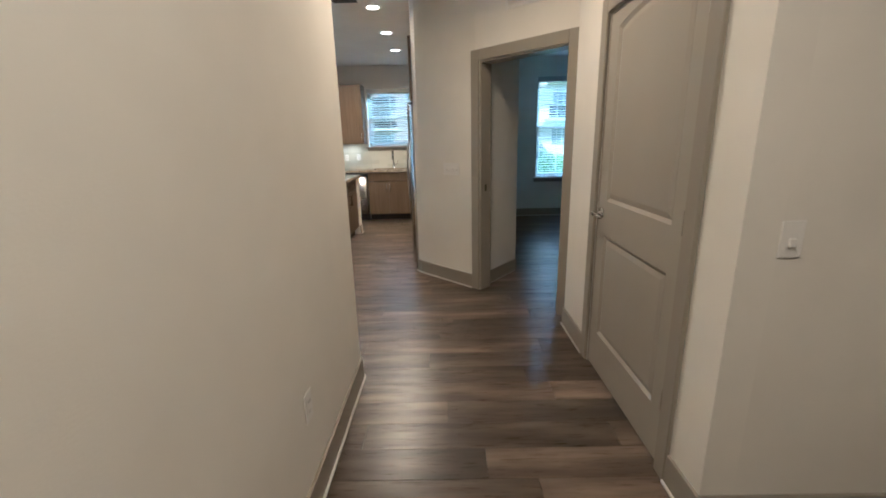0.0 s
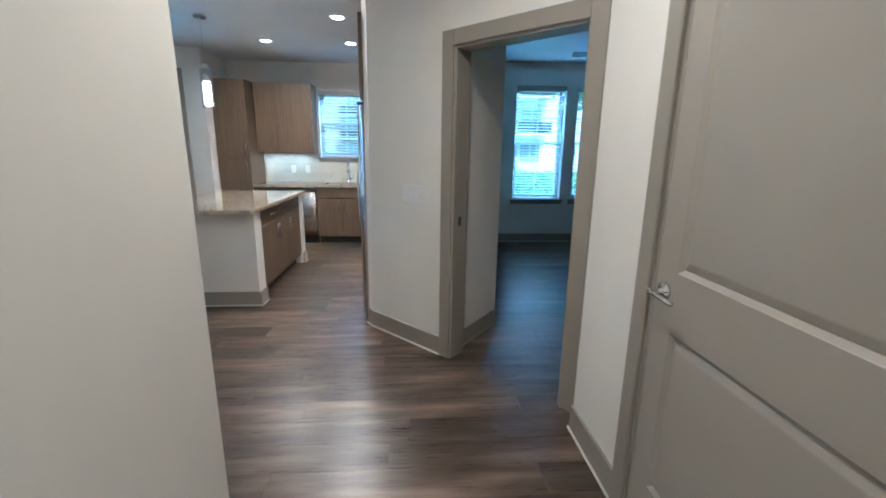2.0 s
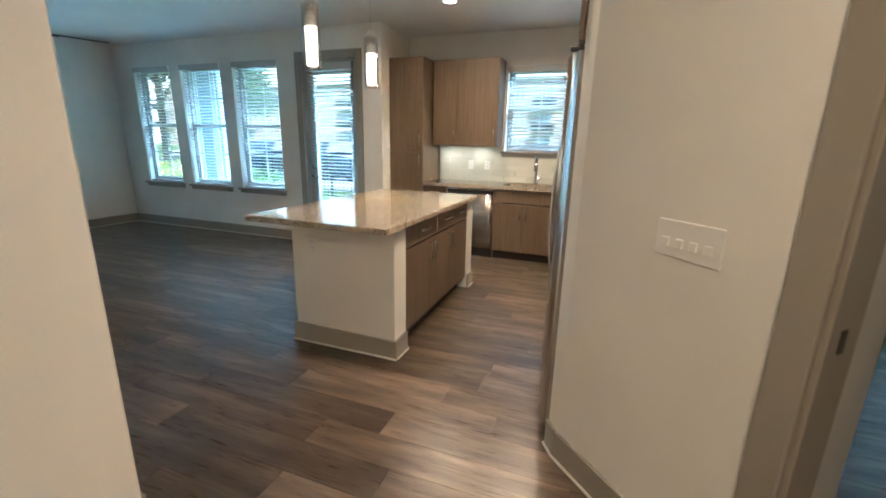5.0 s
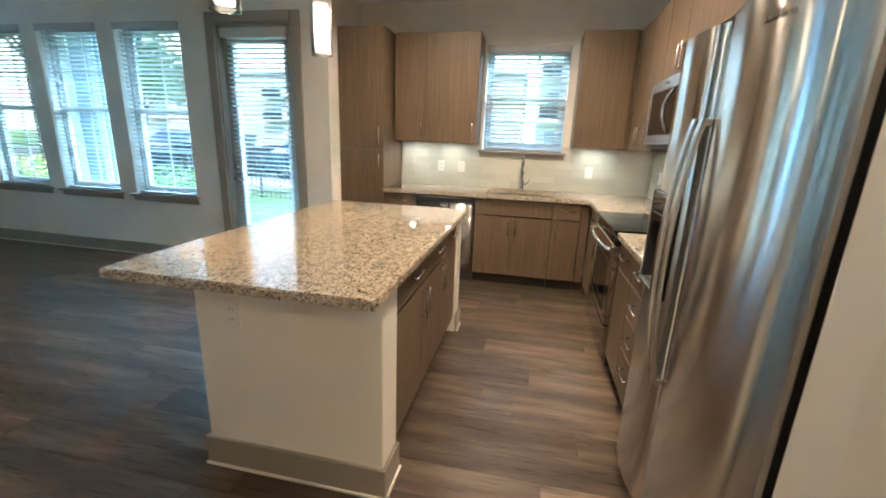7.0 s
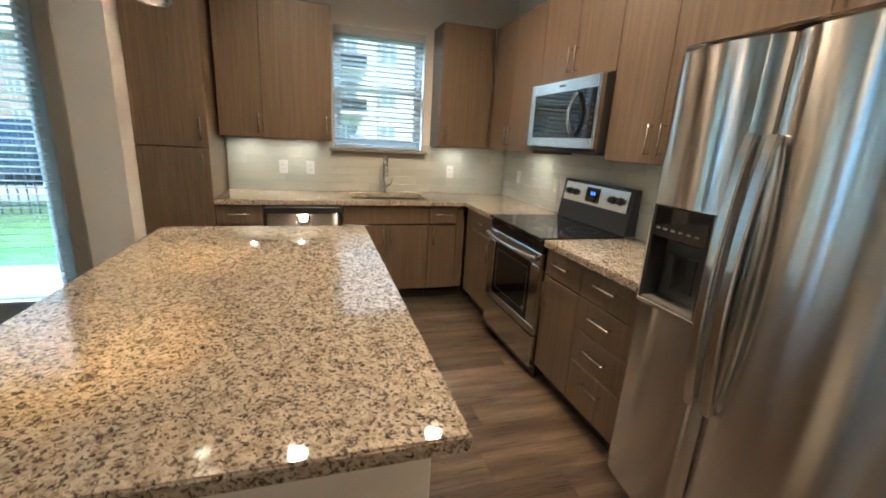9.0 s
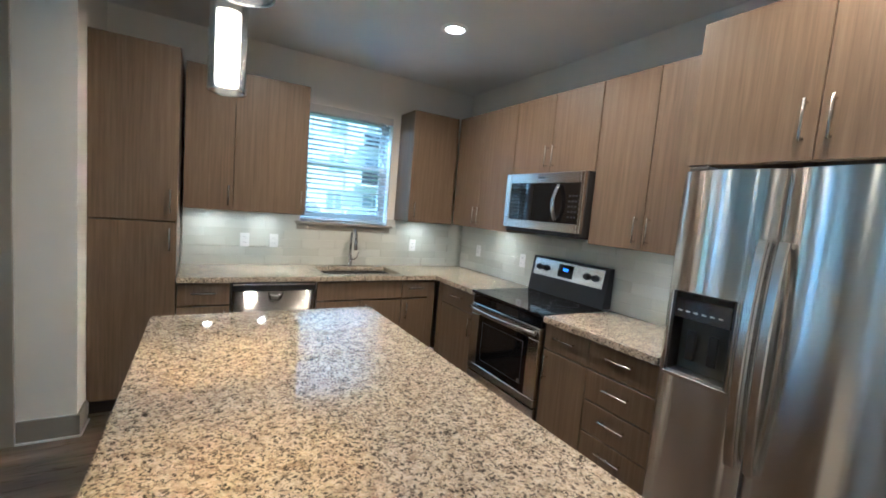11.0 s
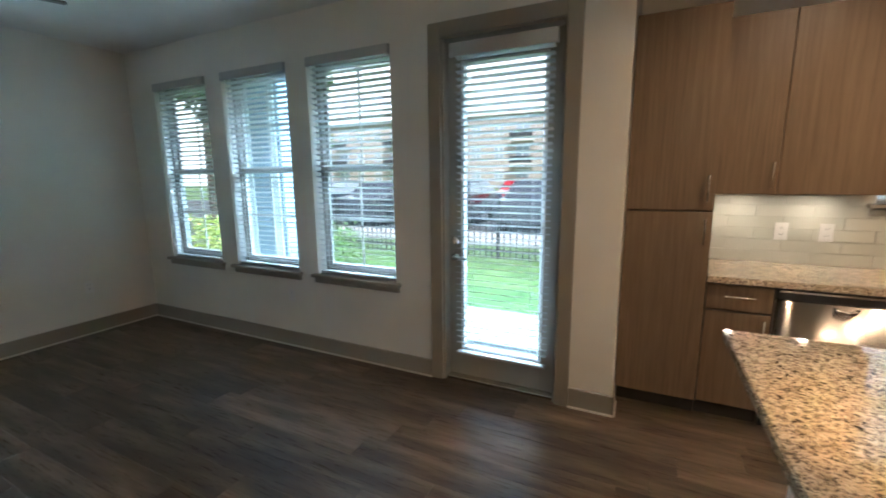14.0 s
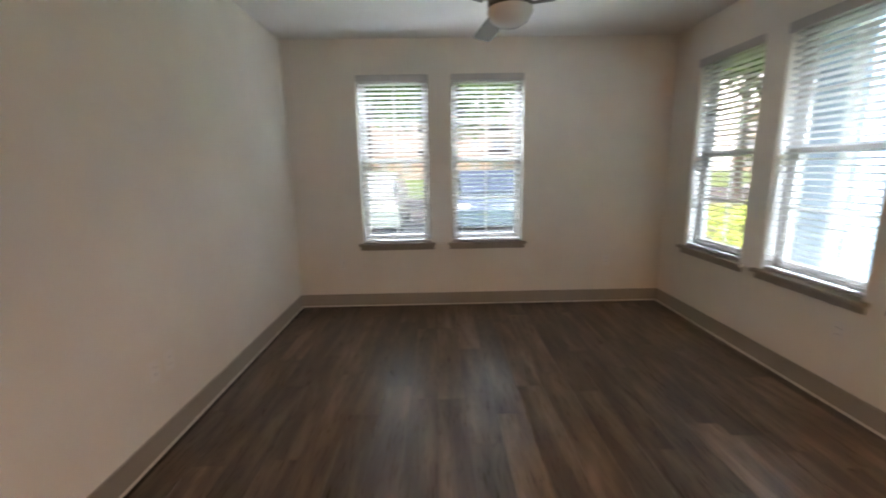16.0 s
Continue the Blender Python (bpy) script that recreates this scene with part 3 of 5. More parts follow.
# ---- kitchen ----
def bar_handle(a, b, out):
    """Bar pull from a to b on two posts that reach out by the vector out."""
    a, b, out = Vector(a), Vector(b), Vector(out)
    d = (b - a).normalized()
    bm = rod(bmesh.new(), a + out - d * 0.012, b + out + d * 0.012, 0.0055, 10)
    rod(bm, a, a + out, 0.0045, 8)
    rod(bm, b, b + out, 0.0045, 8)
    return bm


def cabinet(name, m, w, d, z0, z1, fronts, label, toe=False, group="kitchen cabinets"):
    """Slab-front cabinet, fronts (x0, x1, z0, z1, kind, handle) with handle (across or upright, x, z)."""
    ob = thing(name, m, label, "cabinet", group)
    part("body", bx(0.0012, w - 0.0012, 0.0215, d - 0.001, z0, z1, bevel=0.0012), LAMINATE, ob)
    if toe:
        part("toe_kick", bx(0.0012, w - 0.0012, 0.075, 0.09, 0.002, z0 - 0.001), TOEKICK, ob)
    for x0, x1, a, b, kind, hd in fronts:
        f = part(kind, bx(x0 + 0.002, x1 - 0.002, 0.0, 0.0205, a + 0.002, b - 0.002, bevel=0.0015), LAMINATE, ob)
        if hd:
            way, hx, hz = hd
            e = Vector((0.064, 0, 0)) if way == "h" else Vector((0, 0, 0.064))
            p = Vector((hx, 0.0, hz))
            part("handle", bar_handle(p - e, p + e, (0, -0.03, 0)), NICKEL, f, "satin nickel bar pull", True)
    return ob


BASE = (0.105, 0.873)
DZ = (0.115, 0.705)
RZ = (0.712, 0.868)
by = 9.385
cabinet("pantry_cabinet", pose(0.207, 9.372, 0), 0.465, 0.605, 0.105, 2.405,
        [(0, 0.465, 0.112, 1.286, "door", ("v", 0.425, 1.17)), (0, 0.465, 1.290, 2.403, "door", ("v", 0.425, 1.42))],
        "tall brown wood-grain pantry cabinet with two doors", True)
cabinet("base_cabinet", pose(0.676, by, 0), 0.326, 0.59, *BASE,
        [(0, 0.326, *RZ, "drawer_front", ("h", 0.163, 0.80)), (0, 0.326, *DZ, "door", ("v", 0.29, 0.60))],
        "brown wood-grain base cabinet with drawer and door", True)
cabinet("sink_cabinet", pose(1.612, by, 0), 0.738, 0.59, 0.105, 0.66,
        [(0, 0.738, *RZ, "false_front", None), (0, 0.369, *DZ, "door", ("v", 0.335, 0.60)), (0.369, 0.738, *DZ, "door", ("v", 0.403, 0.60))],
        "brown wood-grain sink cabinet with a pair of doors", True)
cabinet("base_cabinet", pose(2.352, by, 0), 0.255, 0.59, *BASE,
        [(0, 0.255, *RZ, "drawer_front", ("h", 0.128, 0.80)), (0, 0.255, *DZ, "door", ("v", 0.04, 0.60))],
        "narrow brown wood-grain base cabinet with drawer and door", True)
cabinet("filler_cabinet", pose(2.609, by + 0.012, 0), 0.079, 0.57, *BASE, [(0, 0.079, 0.112, 0.868, "filler_panel", None)], "brown wood-grain corner filler", True)
EA = -90
cabinet("base_cabinet", pose(2.690, 9.330, 0, 0, 0, EA), 0.590, 0.61, *BASE,
        [(0.07, 0.590, *RZ, "drawer_front", ("h", 0.34, 0.80)), (0.07, 0.590, *DZ, "door", ("v", 0.55, 0.60)), (0, 0.07, 0.112, 0.868, "filler_panel", None)],
        "brown wood-grain corner base cabinet beside the range", True)
cabinet("base_cabinet", pose(2.690, 7.962, 0, 0, 0, EA), 0.342, 0.61, *BASE,
        [(0, 0.342, *RZ, "drawer_front", ("h", 0.171, 0.80)), (0, 0.342, *DZ, "door", ("v", 0.04, 0.60))],
        "brown wood-grain base cabinet with drawer and door beside the range", True)
cabinet("drawer_cabinet", pose(2.690, 7.618, 0, 0, 0, EA), 0.410, 0.61, *BASE,
        [(0, 0.41, *RZ, "drawer_front", ("h", 0.205, 0.808))] + [(0, 0.41, a, b, "drawer_front", ("h", 0.205, c)) for a, b, c in ((0.115, 0.352, 0.283), (0.356, 0.531, 0.46), (0.535, 0.705, 0.636))],
        "brown wood-grain four-drawer cabinet beside the refrigerator", True)
UP = (1.375, 2.405)
cabinet("wall_cabinet", pose(0.690, 9.655, 0), 0.855, 0.322, *UP,
        [(0, 0.322, *UP, "door", ("v", 0.29, 1.49)), (0.322, 0.855, *UP, "door", ("v", 0.815, 1.49))], "brown wood-grain wall cabinet beside the window")
cabinet("wall_cabinet", pose(2.480, 9.655, 0), 0.492, 0.322, *UP,
        [(0, 0.46, *UP, "door", ("v", 0.05, 1.49))], "brown wood-grain wall cabinet in the kitchen corner")
cabinet("wall_cabinet", pose(2.972, 9.648, 0, 0, 0, EA), 0.862, 0.336, *UP,
        [(0, 0.412, *UP, "door", ("v", 0.375, 1.49)), (0.412, 0.862, *UP, "door", ("v", 0.448, 1.49))], "brown wood-grain wall cabinet with two doors")
cabinet("wall_cabinet", pose(2.972, 8.782, 0, 0, 0, EA), 0.818, 0.336, 1.845, 2.405,
        [(0, 0.409, 1.845, 2.405, "door", ("v", 0.375, 1.96)), (0.409, 0.818, 1.845, 2.405, "door", ("v", 0.443, 1.96))], "short brown wood-grain wall cabinet above the microwave")
cabinet("wall_cabinet", pose(2.972, 7.960, 0, 0, 0, EA), 0.752, 0.336, *UP,
        [(0, 0.376, *UP, "door", ("v", 0.335, 1.49)), (0.376, 0.752, *UP, "door", ("v", 0.417, 1.49))], "brown wood-grain wall cabinet beside the refrigerator")
cabinet("fridge_cabinet", pose(2.672, 7.206, 0, 0, 0, EA), 0.962, 0.636, 1.795, 2.405,
        [(0, 0.445, 1.797, 2.405, "door", ("v", 0.405, 1.94)), (0.445, 0.890, 1.797, 2.405, "door", ("v", 0.485, 1.94)), (0.89, 0.962, 1.797, 2.405, "filler_panel", None)],
        "brown wood-grain cabinet above the refrigerator")
IA = 90
cabinet("island_cabinet", pose(1.640, 6.840, 0, 0, 0, IA), 0.600, 0.60, *BASE,
        [(0, 0.600, *RZ, "drawer_front", ("h", 0.311, 0.80)), (0, 0.467, *DZ, "door", ("v", 0.437, 0.60)), (0.467, 0.600, *DZ, "door", ("v", 0.497, 0.60))],
        "brown wood-grain island cabinet with drawer and doors", True, "island cabinets")
cabinet("island_cabinet", pose(1.640, 7.442, 0, 0, 0, IA), 0.778, 0.60, *BASE,
        [(0, 0.36, *RZ, "drawer_front", ("h", 0.18, 0.80)), (0.36, 0.778, *RZ, "drawer_front", ("h", 0.569, 0.80)),
         (0, 0.275, *DZ, "door", ("v", 0.245, 0.60)), (0.275, 0.778, *DZ, "door", ("v", 0.305, 0.60))],
        "wide brown wood-grain island cabinet with two drawers", True, "island cabinets")

# island knee wall, of painted drywall
bm = bmesh.new()
prism(bm, [(0.870, 6.672), (1.655, 6.672), (1.655, 6.838), (1.03, 6.838), (1.03, 8.224), (1.655, 8.224), (1.655, 8.362), (0.870, 8.362)], 0, 0.872, 0.003)
ob = new("wall_island", mesh_of("wall_island", bm, WALL))
tagged(ob, "off-white drywall knee wall round the island", "wall", kind="structure")
baseboard(0.870, 6.672, 0, -0.016, 0.801)
baseboard(1.655, 6.672, 90, 0.0, 0.164)
baseboard(1.655, 8.226, 90, 0.0, 0.136)
baseboard(0.870, 8.362, 270, 0.0, 1.690)
baseboard(1.655, 8.362, 180, -0.016, 0.801)


def counter(name, rects, holes, label, z0=0.875, z1=0.914):
    """One slab over the given rectangles (x0, x1, y0, y1) less the holes."""
    xs = sorted({v for q in rects + holes for v in q[:2]})
    ys = sorted({v for q in rects + holes for v in q[2:]})

    def inside(qs, x, y):
        return any(q[0] < x < q[1] and q[2] < y < q[3] for q in qs)
    cells = {(i, k) for i in range(len(xs) - 1) for k in range(len(ys) - 1)
             if inside(rects, (xs[i] + xs[i + 1]) / 2, (ys[k] + ys[k + 1]) / 2) and not inside(holes, (xs[i] + xs[i + 1]) / 2, (ys[k] + ys[k + 1]) / 2)}
    bm = bmesh.new()
    for i, k in cells:
        a, b, c, d = xs[i], xs[i + 1], ys[k], ys[k + 1]
        sides = [((a, c), (b, c), (i, k - 1)), ((b, c), (b, d), (i + 1, k)), ((b, d), (a, d), (i, k + 1)), ((a, d), (a, c), (i - 1, k))]
        bm.faces.new([bm.verts.new((x, y, z1)) for x, y in ((a, c), (b, c), (b, d), (a, d))])
        bm.faces.new([bm.verts.new((x, y, z0)) for x, y in ((a, d), (b, d), (b, c), (a, c))])
        for p, q, nb in sides:
            if nb not in cells:
                bm.faces.new([bm.verts.new(w) for w in ((*p, z0), (*q, z0), (*q, z1), (*p, z1))])
    bmesh.ops.remove_doubles(bm, verts=bm.verts, dist=1e-5)
    bmesh.ops.dissolve_limit(bm, angle_limit=0.01, verts=bm.verts, edges=bm.edges)
    sharp = [e for e in bm.edges if len(e.link_faces) == 2 and e.calc_face_angle() > 0.5]
    bmesh.ops.bevel(bm, geom=sharp, offset=0.004, segments=2, affect="EDGES")
    return tagged(part(name, bm, GRANITE), label, "countertop")


bm = bmesh.new()
t = bmesh.new()
bmesh.ops.create_cube(t, size=1)
for w in t.verts:
    w.co = Vector((1.153 + w.co.x * 1.068, 7.456 + w.co.y * 1.876, 0.8945 + w.co.z * 0.039))
bmesh.ops.bevel(t, geom=list(t.edges), offset=0.005, segments=2, affect="EDGES")
join(bm, t)
tagged(part("island_countertop", bm, GRANITE), "polished speckled beige granite island countertop", "countertop")
counter("countertop", [(0.674, 3.298, 9.357, 9.968), (2.662, 3.298, 8.738, 9.358)], [(1.70, 2.36, 9.475, 9.865)], "L-shaped speckled granite countertop along the window wall")
counter("countertop", [(2.662, 3.298, 7.208, 7.963)], [], "speckled granite countertop between range and refrigerator")

# sink and faucet
sk = thing("sink", pose(2.03, 9.67, 0), "undermount stainless steel kitchen sink", "sink")
bm = bmesh.new()
box(bm, -0.329, -0.319, -0.194, 0.194, 0.68, 0.8745)
box(bm, 0.319, 0.329, -0.194, 0.194, 0.68, 0.8745)
box(bm, -0.3188, 0.3188, -0.194, -0.184, 0.68, 0.8745)
box(bm, -0.3188, 0.3188, 0.184, 0.194, 0.68, 0.8745)
box(bm, -0.3188, 0.3188, -0.1838, 0.1838, 0.68, 0.690)
part("basin", bm, STEELX, sk)
part("drain", lathe(bmesh.new(), [(0.045, 0.6905), (0.045, 0.693), (0.03, 0.694), (0.01, 0.692)], n=20, cap=True), CHROME, sk)
fc = thing("faucet", pose(2.03, 9.905, 0.914), "pull-down chrome kitchen faucet with a high arc", "faucet")
part("base", lathe(bmesh.new(), [(0.028, 0), (0.028, 0.006), (0.022, 0.012), (0.020, 0.10), (0.015, 0.112)], n=20, cap=True), CHROME, fc, smooth=True)
pts = [(0, 0, 0.10), (0, 0, 0.24)] + [(0, -0.075 + 0.075 * math.cos(a), 0.265 + 0.085 * math.sin(a)) for a in [math.pi * k / 10 for k in range(11)]]
part("spout", tube(bmesh.new(), pts, 0.0125, 12), CHROME, fc, smooth=True)
part("spray_head", lathe(bmesh.new(), [(0.013, 0), (0.015, -0.02), (0.017, -0.085), (0.014, -0.092)], pose(0, -0.15, 0.262), 16, True), CHROME, fc, smooth=True)
bm = rod(bmesh.new(), (0.018, 0, 0.065), (0.05, 0, 0.07), 0.010)
tube(bm, [(0.045, 0, 0.07), (0.065, -0.005, 0.085), (0.078, -0.012, 0.135)], 0.005)
part("lever", bm, CHROME, fc, smooth=True)

# range
rg = thing("range", pose(2.655, 8.732, 0, 0, 0, EA), "stainless steel electric range with black glass cooktop", "range")
W = 0.762
part("body", bx(0.003, W - 0.003, 0.045, 0.640, 0.02, 0.898), DARKPLASTIC, rg)
od = part("oven_door", bx(0.004, W - 0.004, 0.0, 0.042, 0.745, 0.825, bevel=0.004), STEEL, rg)
for q in ((0.004, W - 0.004, 0.305, 0.36), (0.004, 0.105, 0.3605, 0.7445), (W - 0.105, W - 0.004, 0.3605, 0.7445)):
    part("door_rail", bx(q[0], q[1], 0.0, 0.042, q[2], q[3], bevel=0.004), STEEL, od)
part("oven_window", bx(0.106, W - 0.106, 0.006, 0.040, 0.361, 0.744), BLACKGLASS, od)
bm = bmesh.new()
for a, b, c, d in ((0.15, 0.155, 0.41, 0.70), (W - 0.155, W - 0.15, 0.41, 0.70), (0.1555, W - 0.1555, 0.41, 0.414), (0.1555, W - 0.1555, 0.696, 0.70)):
    box(bm, a, b, 0.0048, 0.0058, c, d)
part("window_border", bm, FRIDGESIDE, od)
pts = [(0.03 + (W - 0.06) * k / 12, -0.030 - 0.028 * math.sin(math.pi * k / 12), 0.795) for k in range(13)]
bm = tube(bmesh.new(), pts, 0.013, 12)
box(bm, 0.018, 0.045, -0.038, 0.0, 0.78, 0.81, 0.004)
box(bm, W - 0.045, W - 0.018, -0.038, 0.0, 0.78, 0.81, 0.004)
part("oven_handle", bm, STEELX, rg, "curved stainless oven handle", True)
part("vent_strip", bx(0.004, W - 0.004, 0.008, 0.044, 0.828, 0.893, bevel=0.004), BLACKGLASS, rg)
part("badge", lathe(bmesh.new(), [(0.0, 0.0), (0.016, 0.0), (0.017, 0.0008), (0.017, 0.0014)], pose(W - 0.165, 0.0056, 0.425, 90), 20), NICKEL, od, "small round pale badge on the oven glass")
part("storage_drawer", bx(0.004, W - 0.004, 0.002, 0.042, 0.085, 0.296, bevel=0.005, seg=2), STEEL, rg)
ct = part("cooktop", bx(0.0, W, -0.012, 0.565, 0.9, 0.921, bevel=0.005, seg=2), BLACKGLASS, rg)
for x, y, r in ((0.2, 0.15, 0.11), (0.56, 0.15, 0.085), (0.2, 0.40, 0.075), (0.56, 0.40, 0.1)):
    part("burner_ring", lathe(bmesh.new(), [(r - 0.002, 0.9212), (r - 0.002, 0.9216), (r, 0.9216), (r, 0.9212)], pose(x, y, 0), 40), FRIDGESIDE, ct)
bm = bmesh.new()
prism(bm, [(0.555, 0.921), (0.640, 0.921), (0.640, 1.205), (0.595, 1.205), (0.565, 0.99)], 0.0, W, 0.003)
for w in bm.verts:
    w.co = Vector((w.co.z, w.co.x, w.co.y))
bmesh.ops.recalc_face_normals(bm, faces=bm.faces)
bg = part("backguard", bm, DARKPLASTIC, rg)
tl = math.degrees(math.atan2(0.03, 0.215))
pm = pose(0, 0.5655, 1.0) @ pose(0, 0, 0, -tl)
bm = bx(0.035, W - 0.035, -0.006, 0.0, 0.055, 0.192, bevel=0.002)
bmesh.ops.transform(bm, matrix=pm, verts=bm.verts)
cp = part("control_panel", bm, STEELX, bg)
bm = bx(0.30, 0.45, -0.008, -0.0062, 0.075, 0.175, bevel=0.001)
bmesh.ops.transform(bm, matrix=pm, verts=bm.verts)
part("display", bm, BLACKGLASS, bg)
bm = bmesh.new()
for k in range(3):
    box(bm, 0.352 + 0.018 * k, 0.364 + 0.018 * k, -0.0088, -0.0082, 0.125, 0.146)
bmesh.ops.transform(bm, matrix=pm, verts=bm.verts)
part("clock_digits", bm, DISPLAY, bg)
for x in (0.10, 0.175, 0.585, 0.66):
    bm = lathe(bmesh.new(), [(0.026, 0), (0.026, 0.004), (0.021, 0.008), (0.019, 0.026), (0.015, 0.028)], pm @ pose(x, -0.006, 0.122, 90), 18, True)
    box(bm, x - 0.003, x + 0.003, 0.5655 + 0.003, 0.5655 + 0.010, 1.105, 1.145)
    part("knob", bm, DARKPLASTIC, bg, smooth=False)

# over-range microwave
mw = thing("microwave", pose(2.905, 8.765, 0, 0, 0, EA), "stainless over-range microwave with a black glass door", "microwave")
W = 0.785
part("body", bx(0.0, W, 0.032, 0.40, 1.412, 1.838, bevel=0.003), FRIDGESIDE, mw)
bm = bmesh.new()
for a, b, c, d in ((0.002, 0.06, 1.43, 1.835), (W - 0.028, W - 0.002, 1.43, 1.835), (0.0605, W - 0.0285, 1.43, 1.49), (0.0605, W - 0.0285, 1.765, 1.835)):
    box(bm, a, b, 0.0, 0.031, c, d, 0.003)
part("door_frame", bm, STEELX, mw)
part("door_glass", bx(0.061, 0.560, 0.004, 0.03, 1.4905, 1.7645), BLACKGLASS, mw)
part("control_panel", bx(0.562, W - 0.029, 0.004, 0.03, 1.4905, 1.7645), BLACKGLASS, mw)
key = mesh_of("key", bx(-0.009, 0.009, -0.0005, 0.0005, -0.006, 0.006), FRIDGESIDE)
for i in range(5):
    for k in range(3):
        shared("key", key, mw, pose(0.674 + 0.028 * k, 0.0033, 1.536 + 0.035 * i))
pts = [(0.575, -0.008 - 0.042 * math.sin(math.pi * k / 10), 1.50 + 0.25 * k / 10) for k in range(11)]
bm = tube(bmesh.new(), pts, 0.009, 12, 0.017)
part("door_handle", bm, CHROME, mw, "curved chrome door handle", True)
part("bottom_vent", bx(0.01, W - 0.01, 0.02, 0.38, 1.400, 1.4115, bevel=0.002), DARKPLASTIC, mw)
part("brand_mark", bx(0.36, 0.43, -0.0012, -0.0002, 1.797, 1.808), FRIDGESIDE, mw)


# refrigerator
def curved_door(x0, x1, z0, z1, bulge, depth, hole=None, n=14):
    """Door with a convex front at local y < 0 and a flat back at local y = depth."""
    c, hw = (x0 + x1) / 2, (x1 - x0) / 2
    xs = sorted({x0 + (x1 - x0) * i / n for i in range(n + 1)} | ({hole[0], hole[1]} if hole else set()))
    zs = sorted({z0, z1} | ({hole[2], hole[3]} if hole else set()))

    def fy(x):
        u = abs(x - c) / hw
        return -bulge * (1 - u ** 2.2) + 0.012 * max(0, (u - 0.91) / 0.09) ** 2 + 0.035 * max(0, (x - 0.55) / 0.40) ** 2
    bm = bmesh.new()
    vf = {(i, k): bm.verts.new((x, fy(x), z)) for i, x in enumerate(xs) for k, z in enumerate(zs)}
    vb = {(i, k): bm.verts.new((x, depth, z)) for i, x in enumerate(xs) for k, z in enumerate(zs)}
    I, K = len(xs) - 1, len(zs) - 1
    for i in range(I):
        for k in range(K):
            bm.faces.new((vb[i, k], vb[i, k + 1], vb[i + 1, k + 1], vb[i + 1, k]))
            if hole and hole[0] <= (xs[i] + xs[i + 1]) / 2 <= hole[1] and hole[2] <= (zs[k] + zs[k + 1]) / 2 <= hole[3]:
                continue
            bm.faces.new((vf[i, k], vf[i + 1, k], vf[i + 1, k + 1], vf[i, k + 1]))
        bm.faces.new((vf[i, 0], vb[i, 0], vb[i + 1, 0], vf[i + 1, 0]))
        bm.faces.new((vf[i, K], vf[i + 1, K], vb[i + 1, K], vb[i, K]))
    for k in range(K):
        for q in ((vf[0, k], vf[0, k + 1], vb[0, k + 1], vb[0, k]), (vf[I, k], vb[I, k], vb[I, k + 1], vf[I, k + 1])):
            bm.faces.new(q).material_index = 1
    bmesh.ops.recalc_face_normals(bm, faces=bm.faces)
    uv = bm.loops.layers.uv.new("brushed")
    for f in bm.faces:
        for lp in f.loops:
            lp[uv].uv = (lp.vert.co.z, lp.vert.co.x)
    return bm, fy


fg = thing("refrigerator", pose(2.640, 7.192, 0, 0, 0, EA), "side-by-side stainless steel refrigerator with a water dispenser", "refrigerator")
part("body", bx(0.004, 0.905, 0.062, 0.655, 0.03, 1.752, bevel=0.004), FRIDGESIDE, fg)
HOLE = (0.045, 0.300, 0.885, 1.255)
for x0, x1, hole in ((0.0, 0.3735, HOLE), (0.3845, 0.925, None)):
    bm, fy = curved_door(x0, x1, 0.075, 1.768, 0.030, 0.058, hole)
    d = part("door", bm, STEELV, fg, smooth=True)
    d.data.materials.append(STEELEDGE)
    mod = d.modifiers.new("edges", "EDGE_SPLIT")
    mod.split_angle = radians(35)
    if hole:
        a, b, c, e = hole
        for q in ((a + 0.0005, a + 0.012), (b - 0.012, b - 0.0005)):
            part("niche_side", bx(*q, -0.030, 0.050, c + 0.0005, e - 0.0005), FRIDGESIDE, d)
        part("drip_tray", bx(a + 0.0125, b - 0.0125, -0.030, 0.050, c + 0.0005, c + 0.02), NICHE, d)
        part("niche_back", bx(a + 0.0125, b - 0.0125, 0.046, 0.050, c + 0.0205, e - 0.0005), NICHE, d)
        part("dispenser_panel", bx(a + 0.0125, b - 0.0125, -0.034, 0.045, e - 0.115, e - 0.001, bevel=0.003), BLACKGLASS, d)
        part("dispenser_trim", bx(a - 0.004, b + 0.004, -0.036, -0.0305, c - 0.006, c + 0.010, bevel=0.002), STEELX, d)
        for q in ((a - 0.004, a + 0.003, c + 0.0105, e - 0.0035), (b - 0.003, b + 0.004, c + 0.0105, e - 0.0035)):
            part("dispenser_trim", bx(q[0], q[1], -0.0355, -0.0305, q[2], q[3], bevel=0.0015), STEELX, d)
        for px in (0.055, 0.145):
            part("paddle", bx(a + px, a + px + 0.04, 0.012, 0.022, c + 0.07, c + 0.20, bevel=0.004), DARKPLASTIC, d)
        bm = bmesh.new()
        for k in range(6):
            box(bm, a + 0.03 + k * 0.033, a + 0.048 + k * 0.033, -0.0352, -0.0342, e - 0.085, e - 0.078)
        part("dispenser_buttons", bm, STEELX, d)
